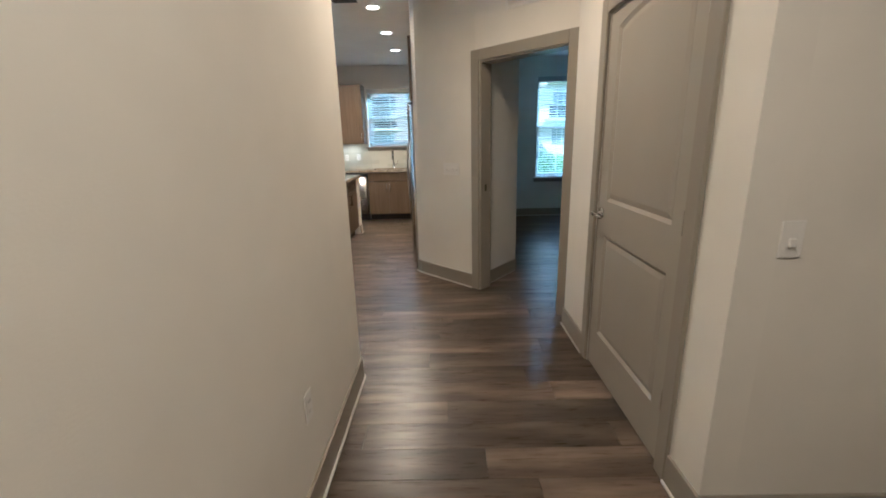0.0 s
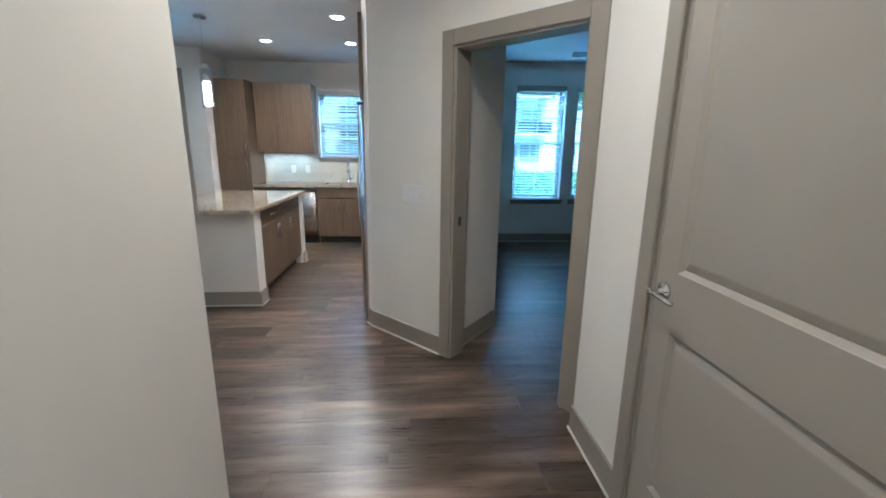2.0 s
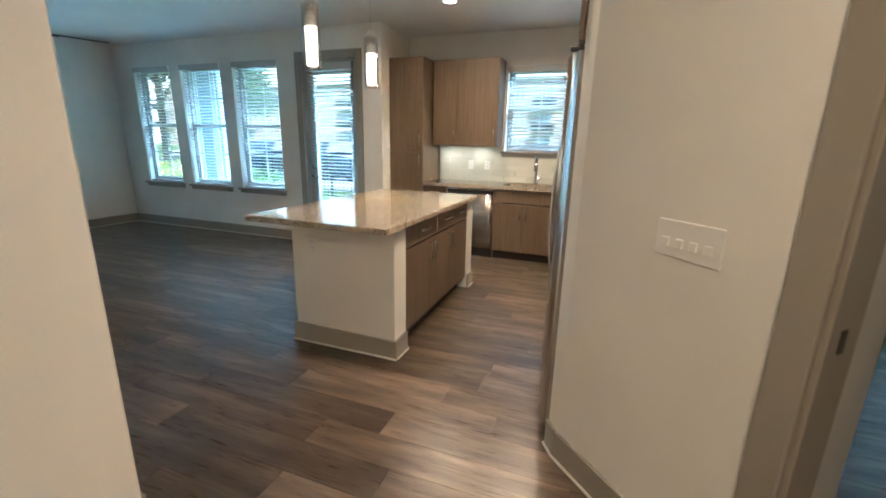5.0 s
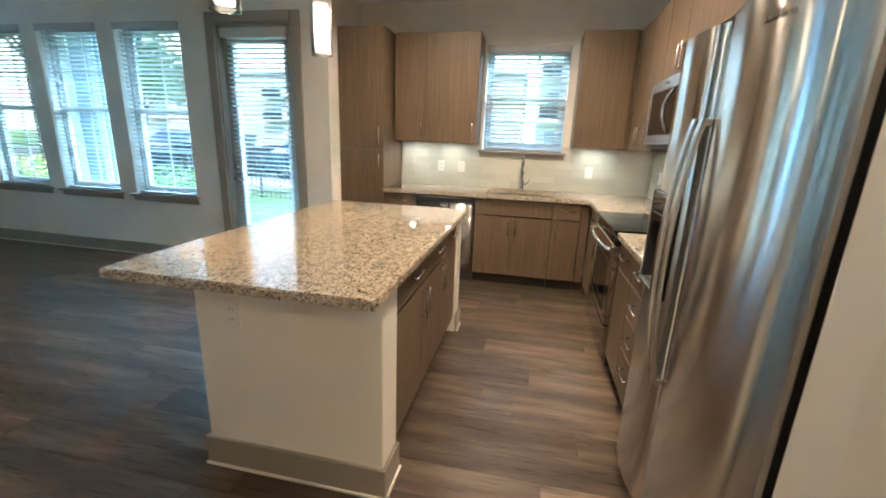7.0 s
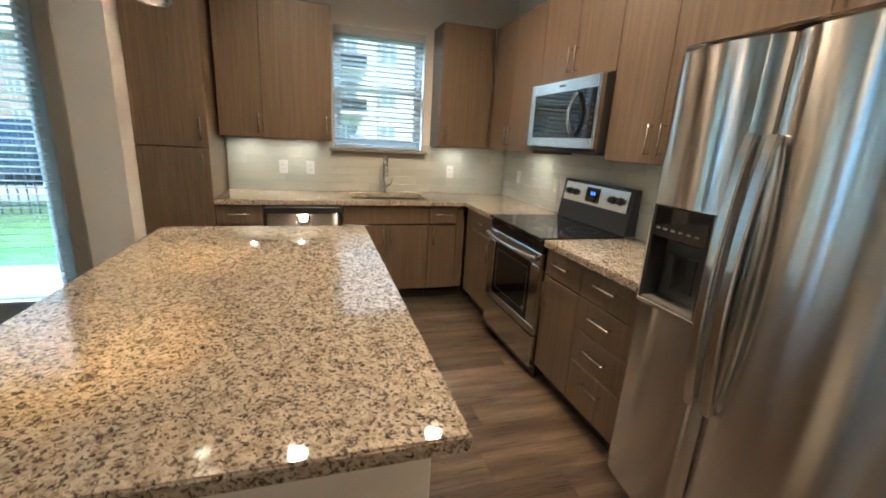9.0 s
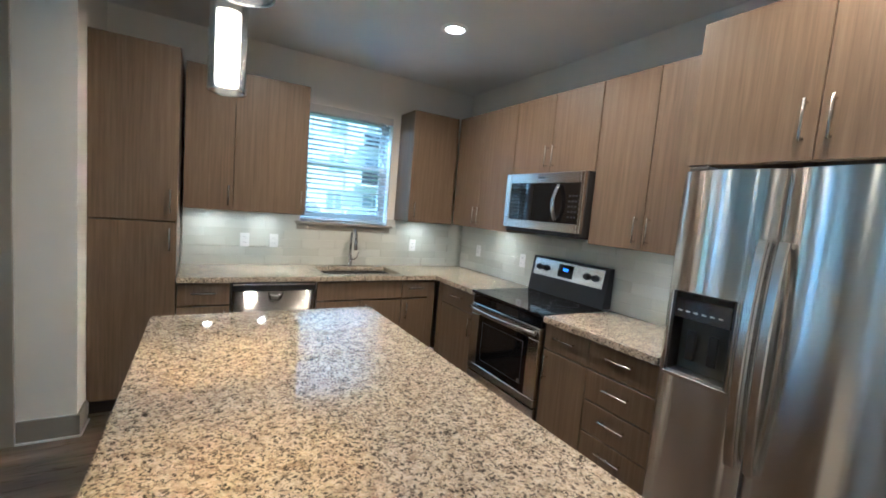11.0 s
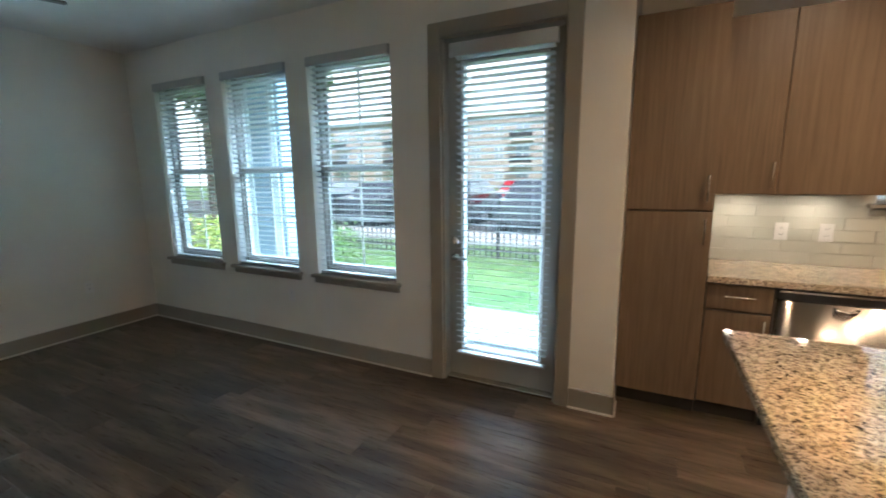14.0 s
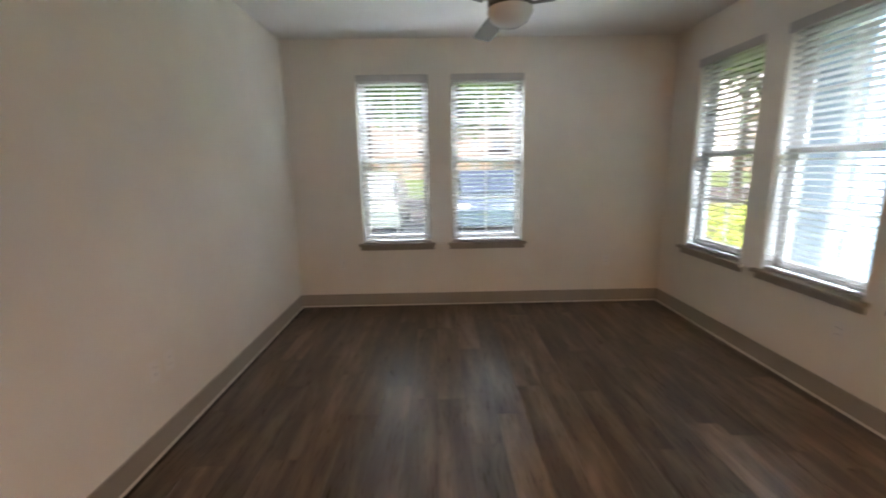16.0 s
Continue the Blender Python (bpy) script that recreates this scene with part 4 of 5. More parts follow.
def strap(bm, pts, w, th):
    """A flat bar of width w and thickness th with eased edges, swept through pts in the local y-z plane."""
    t = bmesh.new()
    rings = []
    sect = [(-1, -0.35), (-0.72, -1), (0.72, -1), (1, -0.35), (1, 0.6), (0.8, 1), (-0.8, 1), (-1, 0.6)]
    for i, p in enumerate(pts):
        d = (Vector(pts[min(i + 1, len(pts) - 1)]) - Vector(pts[max(i - 1, 0)])).normalized()
        out = Vector((0, d.z, -d.y))
        rings.append([t.verts.new(Vector(p) + Vector((u * w / 2, 0, 0)) + out * (q * th / 2)) for u, q in sect])
    for a, b in zip(rings, rings[1:]):
        for k in range(len(sect)):
            t.faces.new((a[k], a[(k + 1) % len(sect)], b[(k + 1) % len(sect)], b[k]))
    t.faces.new(rings[0][::-1])
    t.faces.new(rings[-1])
    bmesh.ops.recalc_face_normals(t, faces=t.faces)
    join(bm, t)
    return bm


for x in (0.347, 0.413):
    pts = [(x, -0.030 - 0.040 * math.sin(math.pi * k / 18) ** 0.8, 0.62 + 0.88 * k / 18) for k in range(19)]
    bm = strap(bmesh.new(), pts, 0.036, 0.014)
    for z in (0.632, 1.488):
        box(bm, x - 0.013, x + 0.013, -0.030, -0.008, z - 0.012, z + 0.012, 0.003)
    part("door_handle", bm, STEELX, fg, "tall bowed flat stainless handle")
for x in (0.06, 0.855):
    part("hinge_cap", bx(x - 0.04, x + 0.04, 0.0, 0.09, 1.769, 1.79, bevel=0.005), FRIDGESIDE, fg)
bm = bmesh.new()
for k in range(4):
    box(bm, 0.655 + 0.026 * k, 0.673 + 0.026 * k, -0.0315, -0.0285, 1.692, 1.704)
part("brand_mark", bm, NICKEL, fg)
part("kick_grille", bx(0.01, 0.905, 0.035, 0.06, 0.012, 0.072), DARKPLASTIC, fg)


# dishwasher
dw = thing("dishwasher", pose(1.007, 9.372, 0), "stainless steel dishwasher with a dark control strip", "dishwasher")
part("body", bx(0.004, 0.597, 0.035, 0.59, 0.10, 0.868), DARKPLASTIC, dw)
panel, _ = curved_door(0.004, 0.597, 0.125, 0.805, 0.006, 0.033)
part("door_panel", panel, STEELV_SHADED, dw, smooth=True).data.materials.append(STEELEDGE)
part("control_strip", bx(0.004, 0.597, 0.006, 0.033, 0.8085, 0.866, bevel=0.004), DARKPLASTIC, dw)
part("control_trim", bx(0.012, 0.589, 0.001, 0.0055, 0.850, 0.862, bevel=0.001), STEELX, dw)
bm = tube(bmesh.new(), [(0.25, 0.0, 0.790), (0.265, -0.022, 0.780), (0.3, -0.03, 0.774), (0.335, -0.022, 0.780), (0.35, 0.0, 0.790)], 0.008)
part("pocket_handle", bm, CHROME, dw, smooth=True)
part("toe_kick", bx(0.004, 0.597, 0.07, 0.09, 0.002, 0.099), DARKPLASTIC, dw)


# ---- pendants, recessed lights, fans ----
def pendant(x, y, z0):
    ob = thing("pendant_light", pose(x, y, 0), "lit pendant with clear glass cylinder over a frosted tube", "pendant light", "island pendants")
    z1 = z0 + 0.40
    part("canopy", lathe(bmesh.new(), [(0.02, H - 0.03), (0.058, H - 0.024), (0.062, H - 0.001)], n=24, cap=True), NICKEL, ob, smooth=True)
    part("cord", rod(bmesh.new(), (0, 0, z1 + 0.04), (0, 0, H - 0.028), 0.0022, 6), NICKEL, ob)
    part("socket_cap", lathe(bmesh.new(), [(0.012, z1 + 0.045), (0.030, z1 + 0.035), (0.034, z1 - 0.045), (0.028, z1 - 0.05)], n=20, cap=True), CHROME, ob, smooth=True)
    g = part("outer_glass", lathe(bmesh.new(), [(0.060, z0), (0.060, z1), (0.0575, z1), (0.0575, z0), (0.060, z0)], n=32), SHADEGLASS, ob, smooth=True)
    g.visible_shadow = False
    for z in (z0 + 0.055, z1 - 0.07):
        part("glass_ring", lathe(bmesh.new(), [(0.0405, z), (0.056, z), (0.056, z + 0.003), (0.0405, z + 0.003), (0.0405, z)], n=28), SHADEGLASS, ob)
    zm = z1 - 0.135
    part("frosted_tube", lathe(bmesh.new(), [(0.01, z0 + 0.018), (0.034, z0 + 0.02), (0.039, z0 + 0.028), (0.039, zm)], n=24), FROST, ob, "glowing frosted inner tube", True)
    part("tube_top", lathe(bmesh.new(), [(0.039, zm + 0.0005), (0.039, z1 - 0.075), (0.028, z1 - 0.06), (0.01, z1 - 0.058)], n=24), BOWL, ob, smooth=True)
    part("rim", lathe(bmesh.new(), [(0.0575, z0 - 0.001), (0.0615, z0 - 0.001), (0.0615, z0 + 0.003), (0.0575, z0 + 0.003), (0.0575, z0 - 0.001)], n=32), RIMGLASS, ob)
    d = bpy.data.lights.new("pendant_bulb", "SPOT")
    d.energy, d.color, d.spot_size, d.spot_blend, d.shadow_soft_size = 18, (1.0, 0.50, 0.12), radians(42), 0.6, 0.03
    new("pendant_bulb", d).location = (x, y, z0 + 0.010)
    return ob


pendant(0.862, 7.01, 1.882)
pendant(0.875, 7.785, 1.855)


def downlight(x, y, power, color=(1.0, 0.80, 0.58), spread=165):
    ob = thing("recessed_light", pose(x, y, 0), "round white recessed ceiling light, lit warm", "recessed light", "recessed ceiling lights")
    part("trim_ring", lathe(bmesh.new(), [(0.062, H - 0.002), (0.066, H - 0.009), (0.088, H - 0.006), (0.092, H)], n=32), WHITE, ob, smooth=True)
    part("lens", lathe(bmesh.new(), [(0.0, H - 0.003), (0.061, H - 0.003)], n=32), LENS, ob)
    if power:
        disk_lamp(x, y, H - 0.012, power, 0.11, color, spread)


for x, y in ((2.30, 6.60), (2.30, 7.66), (2.29, 8.72), (1.23, 8.72)):
    downlight(x, y, 7.6, (1.0, 0.67, 0.37), 152)
# Unseen foyer and hall lights, added to warm and brighten the walls there
downlight(3.2, 1.85, 7.6, (1.0, 0.71, 0.41))
downlight(4.4, 1.2, 0.8, (1.0, 0.62, 0.28))
downlight(3.05, 4.2, 6.8, (1.0, 0.66, 0.35))
for x, y in ((0.87, 9.80), (1.27, 9.80), (2.72, 9.80), (3.13, 9.15), (3.13, 7.42)):
    ob = thing("puck_light", pose(x, y, 0), "small round lit puck light under a wall cabinet", "puck light", "under-cabinet lights")
    part("housing", lathe(bmesh.new(), [(0.026, 1.366), (0.034, 1.367), (0.034, 1.3748)], n=20, cap=True), WHITE, ob)
    disk_lamp(x, y, 1.3645, 0.55, 0.045, (1.0, 0.86, 0.62))


def fan(x, y, z, turn, lit, label):
    """Ceiling fan, z: the bottom of its glass bowl."""
    ob = thing("ceiling_fan", pose(x, y, 0, 0, 0, turn), label, "ceiling fan")
    part("canopy", lathe(bmesh.new(), [(0.02, H - 0.06), (0.055, H - 0.05), (0.07, H - 0.001)], n=24, cap=True), BRONZE, ob, smooth=True)
    part("downrod", rod(bmesh.new(), (0, 0, z + 0.22), (0, 0, H - 0.055), 0.012), BRONZE, ob)
    part("motor", lathe(bmesh.new(), [(0.03, z + 0.23), (0.10, z + 0.22), (0.125, z + 0.195), (0.125, z + 0.115), (0.115, z + 0.102), (0.09, z + 0.10)], n=32, cap=True), BRONZE, ob, smooth=True)
    part("bowl", lathe(bmesh.new(), [(0.125, z + 0.099), (0.128, z + 0.08), (0.105, z + 0.035), (0.06, z + 0.008), (0.0, z)], n=32), FANGLOW if lit else BOWL, ob, smooth=True)
    for k in range(3):
        m = pose(0, 0, 0, 0, 0, 120 * k)
        bm = bmesh.new()
        prism(bm, [(0.17, -0.058), (0.62, -0.066), (0.66, -0.058), (0.668, 0.0), (0.66, 0.058), (0.62, 0.066), (0.17, 0.058)], -0.004, 0.004, 0.002)
        bmesh.ops.transform(bm, matrix=m @ pose(0, 0, z + 0.125, 11), verts=bm.verts)
        b = part("blade", bm, BLADE, ob)
        bm = bmesh.new()
        box(bm, 0.12, 0.25, -0.018, 0.018, z + 0.110, z + 0.116, 0.002)
        bmesh.ops.transform(bm, matrix=m, verts=bm.verts)
        part("blade_iron", bm, BRONZE, b)
    return ob


fan(-2.65, 7.17, 2.265, 68, False, "bronze ceiling fan with unlit opal bowl, hanging in the living room")
fan(5.45, 7.50, 2.345, 48, True, "bronze ceiling fan with lit bowl, hanging in the bedroom")


# ---- wall plates and small fixtures ----
def plate(name, m, label, gangs=1, kind="outlet", category="outlet"):
    """Cover plate on a wall; local -y faces the room, centred on the origin."""
    ob = thing(name, m, label, category, "wall plates")
    w = 0.072 + 0.046 * (gangs - 1)
    part("cover_plate", bx(-w / 2, w / 2, -0.006, -0.0005, -0.058, 0.058, bevel=0.003, seg=2), WHITE, ob)
    for g in range(gangs):
        cx = (g - (gangs - 1) / 2) * 0.046
        if kind == "outlet":
            for dz in (-0.021, 0.021):
                r = part("receptacle", bx(cx - 0.017, cx + 0.017, -0.008, -0.0062, dz - 0.0145, dz + 0.0145, bevel=0.001), WHITE, ob)
                bm = bmesh.new()
                box(bm, cx - 0.008, cx - 0.0055, -0.0084, -0.0081, dz - 0.005, dz + 0.006)
                box(bm, cx + 0.0055, cx + 0.008, -0.0084, -0.0081, dz - 0.005, dz + 0.006)
                part("slots", bm, DARKPLASTIC, r)
        elif kind == "toggle":
            part("toggle", bx(cx - 0.005, cx + 0.005, -0.016, -0.0062, -0.004, 0.012, bevel=0.002), DARKPLASTIC if gangs == 1 else WHITE, ob)
        else:
            part("rocker", bx(cx - 0.011, cx + 0.011, -0.015, -0.0062, -0.024, 0.004, bevel=0.002), WHITE, ob)
    return ob


plate("light_switch", pose(4.060, 3.025, 1.085), "white single light switch on the foyer wall", 1, "rocker", "light switch")
plate("outlet", pose(2.475, 3.16, 0.44, 0, 0, 90), "white outlet low on the hall wall")
plate("light_switch", pose(2.743 + 0.475 * ux, 6.165 + 0.475 * uy, 1.135, 0, 0, DA), "white four-gang switch plate beside the bedroom door", 4, "rocker", "light switch")
RA = math.degrees(math.atan2(6.165 - 5.682, 3.76 - 3.385))
plate("light_switch", pose(3.5575, 5.904, 1.155, 0, 0, RA + 180), "white toggle switch inside the bedroom doorway", 1, "toggle", "light switch")
plate("outlet", pose(1.037, 6.672, 0.725), "white outlet on the island end")
for x in (1.13, 1.36, 2.70):
    plate("outlet", pose(x, 9.969, 1.125), "white outlet on the tiled backsplash")
for y in (9.62, 8.93, 7.27):
    plate("outlet", pose(3.299, y, 1.125, 0, 0, -90), "white outlet on the tiled backsplash")
for x in (-2.17, -2.30):
    plate("outlet", pose(x, 5.215, 0.46, 0, 0, 180), "white outlet low on the living room wall")
for y in (5.70, 8.58):
    plate("outlet", pose(-4.542, y, 0.47, 0, 0, 90), "white outlet low on the living room window wall")
plate("outlet", pose(-2.46, 9.175, 0.475), "white outlet low between the living room windows")

th = thing("thermostat", pose(1.850, 4.714, 1.145, 0, 0, DL), "white wall thermostat with a grey screen", "thermostat")
part("back_plate", bx(-0.066, 0.066, -0.014, -0.0005, -0.050, 0.050, bevel=0.004), WHITE, th)
part("case", bx(-0.060, 0.060, -0.034, -0.0142, -0.052, 0.052, bevel=0.007, seg=2), WHITE, th)
part("screen", bx(-0.008, 0.038, -0.0355, -0.0343, -0.012, 0.036, bevel=0.0005), FRIDGESIDE, th, "dark grey liquid crystal screen")
bm = bmesh.new()
for k in range(9):
    box(bm, -0.0612, -0.0602, -0.030, -0.018, -0.036 + 0.008 * k, -0.032 + 0.008 * k)
part("vent_slots", bm, DARKPLASTIC, th)
for k in (-1, 1):
    part("button", bx(0.015 + k * 0.014 - 0.009, 0.015 + k * 0.014 + 0.009, -0.0365, -0.0343, -0.036, -0.024, bevel=0.001), WHITE, th)

vt = thing("wall_vent", pose(2.743, 6.165, 0, 0, 0, DA), "white louvred air grille above the bedroom door", "air vent")
bm = bmesh.new()
for a, b, c, d in ((1.10, 1.125, 2.365, 2.58), (1.505, 1.53, 2.365, 2.58), (1.1255, 1.5045, 2.365, 2.39), (1.1255, 1.5045, 2.555, 2.58)):
    box(bm, a, b, -0.010, -0.0005, c, d, 0.002)
part("frame", bm, WHITE, vt)
me = mesh_of("louvre", bx(-0.189, 0.189, -0.001, 0.001, -0.009, 0.009), WHITE)
for k in range(9):
    shared("louvre", me, vt, pose(1.315, -0.006, 2.402 + 0.018 * k, -40))
for x, y in ((2.06, 6.35),):
    cv = thing("ceiling_vent", pose(x, y, 0), "white ceiling air register", "air vent")
    part("frame", bx(-0.15, 0.15, -0.08, 0.08, H - 0.008, H - 0.0005, bevel=0.003), WHITE, cv)
    me = mesh_of("slat", bx(-0.12, 0.12, -0.006, 0.006, -0.002, 0.002), FRIDGESIDE)
    for k in range(6):
        shared("slat", me, cv, pose(0, -0.05 + 0.02 * k, H - 0.0105))

# ---- outside ----
GRASS = mat("lawn", (0.06, 0.11, 0.025), 0.9)
v = coords(GRASS)
set_in(GRASS, "Base Color", ramp(GRASS, noise_tex(GRASS, v, 3.0, 8, 0.7), [(0.3, (0.045, 0.095, 0.018)), (0.7, (0.11, 0.19, 0.04))]))
CONC = paint("concrete", (0.38, 0.37, 0.35), 0.85, 0.3, 60, 0.1)
ASPH = paint("asphalt", (0.07, 0.07, 0.072), 0.9, 0.4, 90, 0.2)
STUCCO = paint("pale stucco", (0.78, 0.76, 0.70), 0.9, 0.3, 40, 0.06)
SIDING = paint("blue-grey porch siding", (0.34, 0.40, 0.46), 0.7, 0.2, 40, 0.06)
TANWALL = paint("tan facade", (0.39, 0.33, 0.28), 0.9, 0.3, 40, 0.1)
FARGLASS = mat("far window glass", (0.30, 0.34, 0.37), 0.08)
LEAF = mat("leaf", (0.07, 0.14, 0.03), 0.6)
oi = node(LEAF, "ShaderNodeNewGeometry")
set_in(LEAF, "Base Color", ramp(LEAF, oi.outputs["Random Per Island"], [(0.0, (0.06, 0.12, 0.022)), (0.6, (0.11, 0.19, 0.04)), (1.0, (0.17, 0.25, 0.06))]))
SHRUB = mat("yellow-green shrub leaf", (0.26, 0.30, 0.04), 0.6)
oi = node(SHRUB, "ShaderNodeNewGeometry")
set_in(SHRUB, "Base Color", ramp(SHRUB, oi.outputs["Random Per Island"], [(0.0, (0.16, 0.22, 0.03)), (1.0, (0.42, 0.42, 0.06))]))
BARK = paint("bark", (0.12, 0.09, 0.07), 0.95, 0.6, 30, 0.2)
FENCE = paint("dark metal fence", (0.026, 0.026, 0.026), 0.5, 0.1)
TYRE = paint("tyre rubber", (0.02, 0.02, 0.02), 0.8, 0.2)
GZ = -0.18
bm = bx(-400, 400, -400, 400, GZ - 1.0, GZ)
tagged(new("ground", mesh_of("ground", bm, GRASS)), "green lawn round the apartment building", "lawn", kind="structure")
for n, b, mt, lb in (("road", (-60, 60, 17.5, 27.0, GZ + 0.001, GZ + 0.03), ASPH, "grey asphalt parking lane"),
                     ("road", (-22.0, -9.2, -40, 17.49, GZ + 0.001, GZ + 0.03), ASPH, "grey asphalt parking area"),
                     ("pavement", (-9.19, 60, 16.0, 17.49, GZ + 0.001, GZ + 0.12), CONC, "pale concrete pavement beside the parking lane"),
                     ("pavement", (-2.6, 0.9, 9.40, 10.95, GZ + 0.001, -0.02), CONC, "pale concrete patio slab")):
    tagged(new(n, mesh_of(n, bx(*b, bevel=0.01), mt)), lb, n, kind="structure")
# slab under the building
tagged(new("foundation", mesh_of("foundation", bx(-4.735, 7.6, -0.6, 9.375, GZ + 0.002, -0.012), CONC)), "concrete floor slab", "slab", kind="structure")
tagged(new("foundation", mesh_of("foundation", bx(0.005, 7.6, 9.376, 10.18, GZ + 0.002, -0.012), CONC)), "concrete floor slab", "slab", kind="structure")
# porch column outside the middle living room window
pc = thing("porch_column", pose(-3.61, 10.25, 0), "square blue-grey porch column with cap and base", "column")
part("shaft", bx(-0.30, 0.30, -0.28, 0.28, 0.05, 2.85, bevel=0.01), SIDING, pc)
part("plinth", bx(-0.33, 0.33, -0.31, 0.31, GZ, 0.0495, bevel=0.01), SIDING, pc)
for q in (-0.2, 0.2):
    part("trim_board", bx(q - 0.05, q + 0.05, -0.305, -0.2805, 0.06, 2.84, bevel=0.004), WHITE, pc)
part("capital", bx(-0.35, 0.35, -0.30, 0.30, 2.8505, 3.0, bevel=0.01), SIDING, pc)


def fence(x0, x1, y):
    ob = thing("fence", pose(x0, y, GZ), "dark metal picket fence on the lawn", "fence")
    L = x1 - x0
    for z in (0.15, 1.05):
        part("rail", bx(0, L, -0.015, 0.015, z, z + 0.035), FENCE, ob)
    me = mesh_of("picket", bx(-0.009, 0.009, -0.009, 0.009, 0, 1.15), FENCE)
    post = mesh_of("post", bx(-0.03, 0.03, -0.03, 0.03, 0, 1.25, bevel=0.005), FENCE)
    n = int(L / 0.13)
    for k in range(n + 1):
        if k % 16 == 0:
            shared("post", post, ob, pose(k * 0.13, 0, 0))
        else:
            shared("picket", me, ob, pose(k * 0.13, 0.0, 0.0))


fence(-8.6, 2.6, 14.6)


def leaves(bm, centre, radius, n, size, squash=0.75):
    """Many small leaf cards scattered in an uneven clump."""
    for _ in range(n):
        d = Vector((random.gauss(0, 1), random.gauss(0, 1), random.gauss(0, 1))).normalized()
        r = radius * random.random() ** 0.4
        p = Vector(centre) + Vector((d.x * r, d.y * r, d.z * r * squash))
        q = Euler((random.uniform(0, 6.3), random.uniform(0, 6.3), random.uniform(0, 6.3))).to_matrix()
        s = size * random.uniform(0.6, 1.3)
        vs = [bm.verts.new(p + q @ Vector(c)) for c in ((-s, 0, 0), (0, -s * 0.45, s * 0.1), (s, 0, 0), (0, s * 0.45, s * 0.1))]
        bm.faces.new(vs)


def tree(x, y, h, r, label="broad leafy tree on the lawn"):
    ob = thing("tree", pose(x, y, GZ), label, "tree", "trees outside")
    bm = bmesh.new()
    lathe(bm, [(0.17 * h / 7, 0), (0.13 * h / 7, 0.6), (0.11 * h / 7, h * 0.35), (0.05 * h / 7, h * 0.75)], n=10)
    tips = []
    for k in range(7):
        a = 2 * math.pi * k / 7 + random.uniform(-0.3, 0.3)
        z0 = h * random.uniform(0.32, 0.5)
        e = Vector((math.cos(a) * r * 0.65, math.sin(a) * r * 0.65, z0 + h * random.uniform(0.15, 0.35)))
        tube(bm, [(0, 0, z0), e * 0.5 + Vector((0, 0, z0 * 0.55)), e], 0.035 * h / 7, 6)
        tips.append(e)
    part("trunk", bm, BARK, ob)
    bm = bmesh.new()
    for e in tips:
        leaves(bm, e, r * 0.55, 520, 0.16)
    for k in range(4):
        leaves(bm, (random.uniform(-0.4, 0.4) * r, random.uniform(-0.4, 0.4) * r, h * random.uniform(0.65, 0.92)), r * 0.55, 520, 0.16)
    part("crown", bm, LEAF, ob)


for x, y, h, r in ((-9.5, 13.5, 6.5, 2.6), (-17.0, 10.5, 8.0, 3.4), (-16.0, 4.2, 8.5, 3.4), (-16.5, 7.4, 7.0, 3.0), (9.5, 15.0, 6.0, 2.2), (-27.0, 33.0, 8.0, 3.4)):
    tree(x, y, h, r)


def hedge(x0, x1, y0, y1, h, material, label):
    ob = thing("hedge", pose((x0 + x1) / 2, (y0 + y1) / 2, GZ), label, "hedge", kind="stuff")
    bm = bmesh.new()
    n = int((x1 - x0) * (y1 - y0) * h * 900)
    for _ in range(min(n, 5000)):
        leaves(bm, (random.uniform(x0, x1) - (x0 + x1) / 2, random.uniform(y0, y1) - (y0 + y1) / 2, random.uniform(0.05, h) + 0.08 * math.sin(9 * random.random())), 0.05, 1, 0.05)
    part("foliage", bm, material, ob)


hedge(3.9, 8.6, 11.6, 12.5, 1.15, LEAF, "clipped green hedge outside the bedroom windows")
hedge(-7.6, -5.6, 11.2, 12.2, 0.95, SHRUB, "yellow-green shrubs outside the living room")
hedge(-6.9, -5.9, 5.2, 9.0, 0.5, LEAF, "low green hedge below the living room windows")
hedge(-5.7, -4.4, 12.0, 12.9, 0.8, LEAF, "green shrub beside the patio")


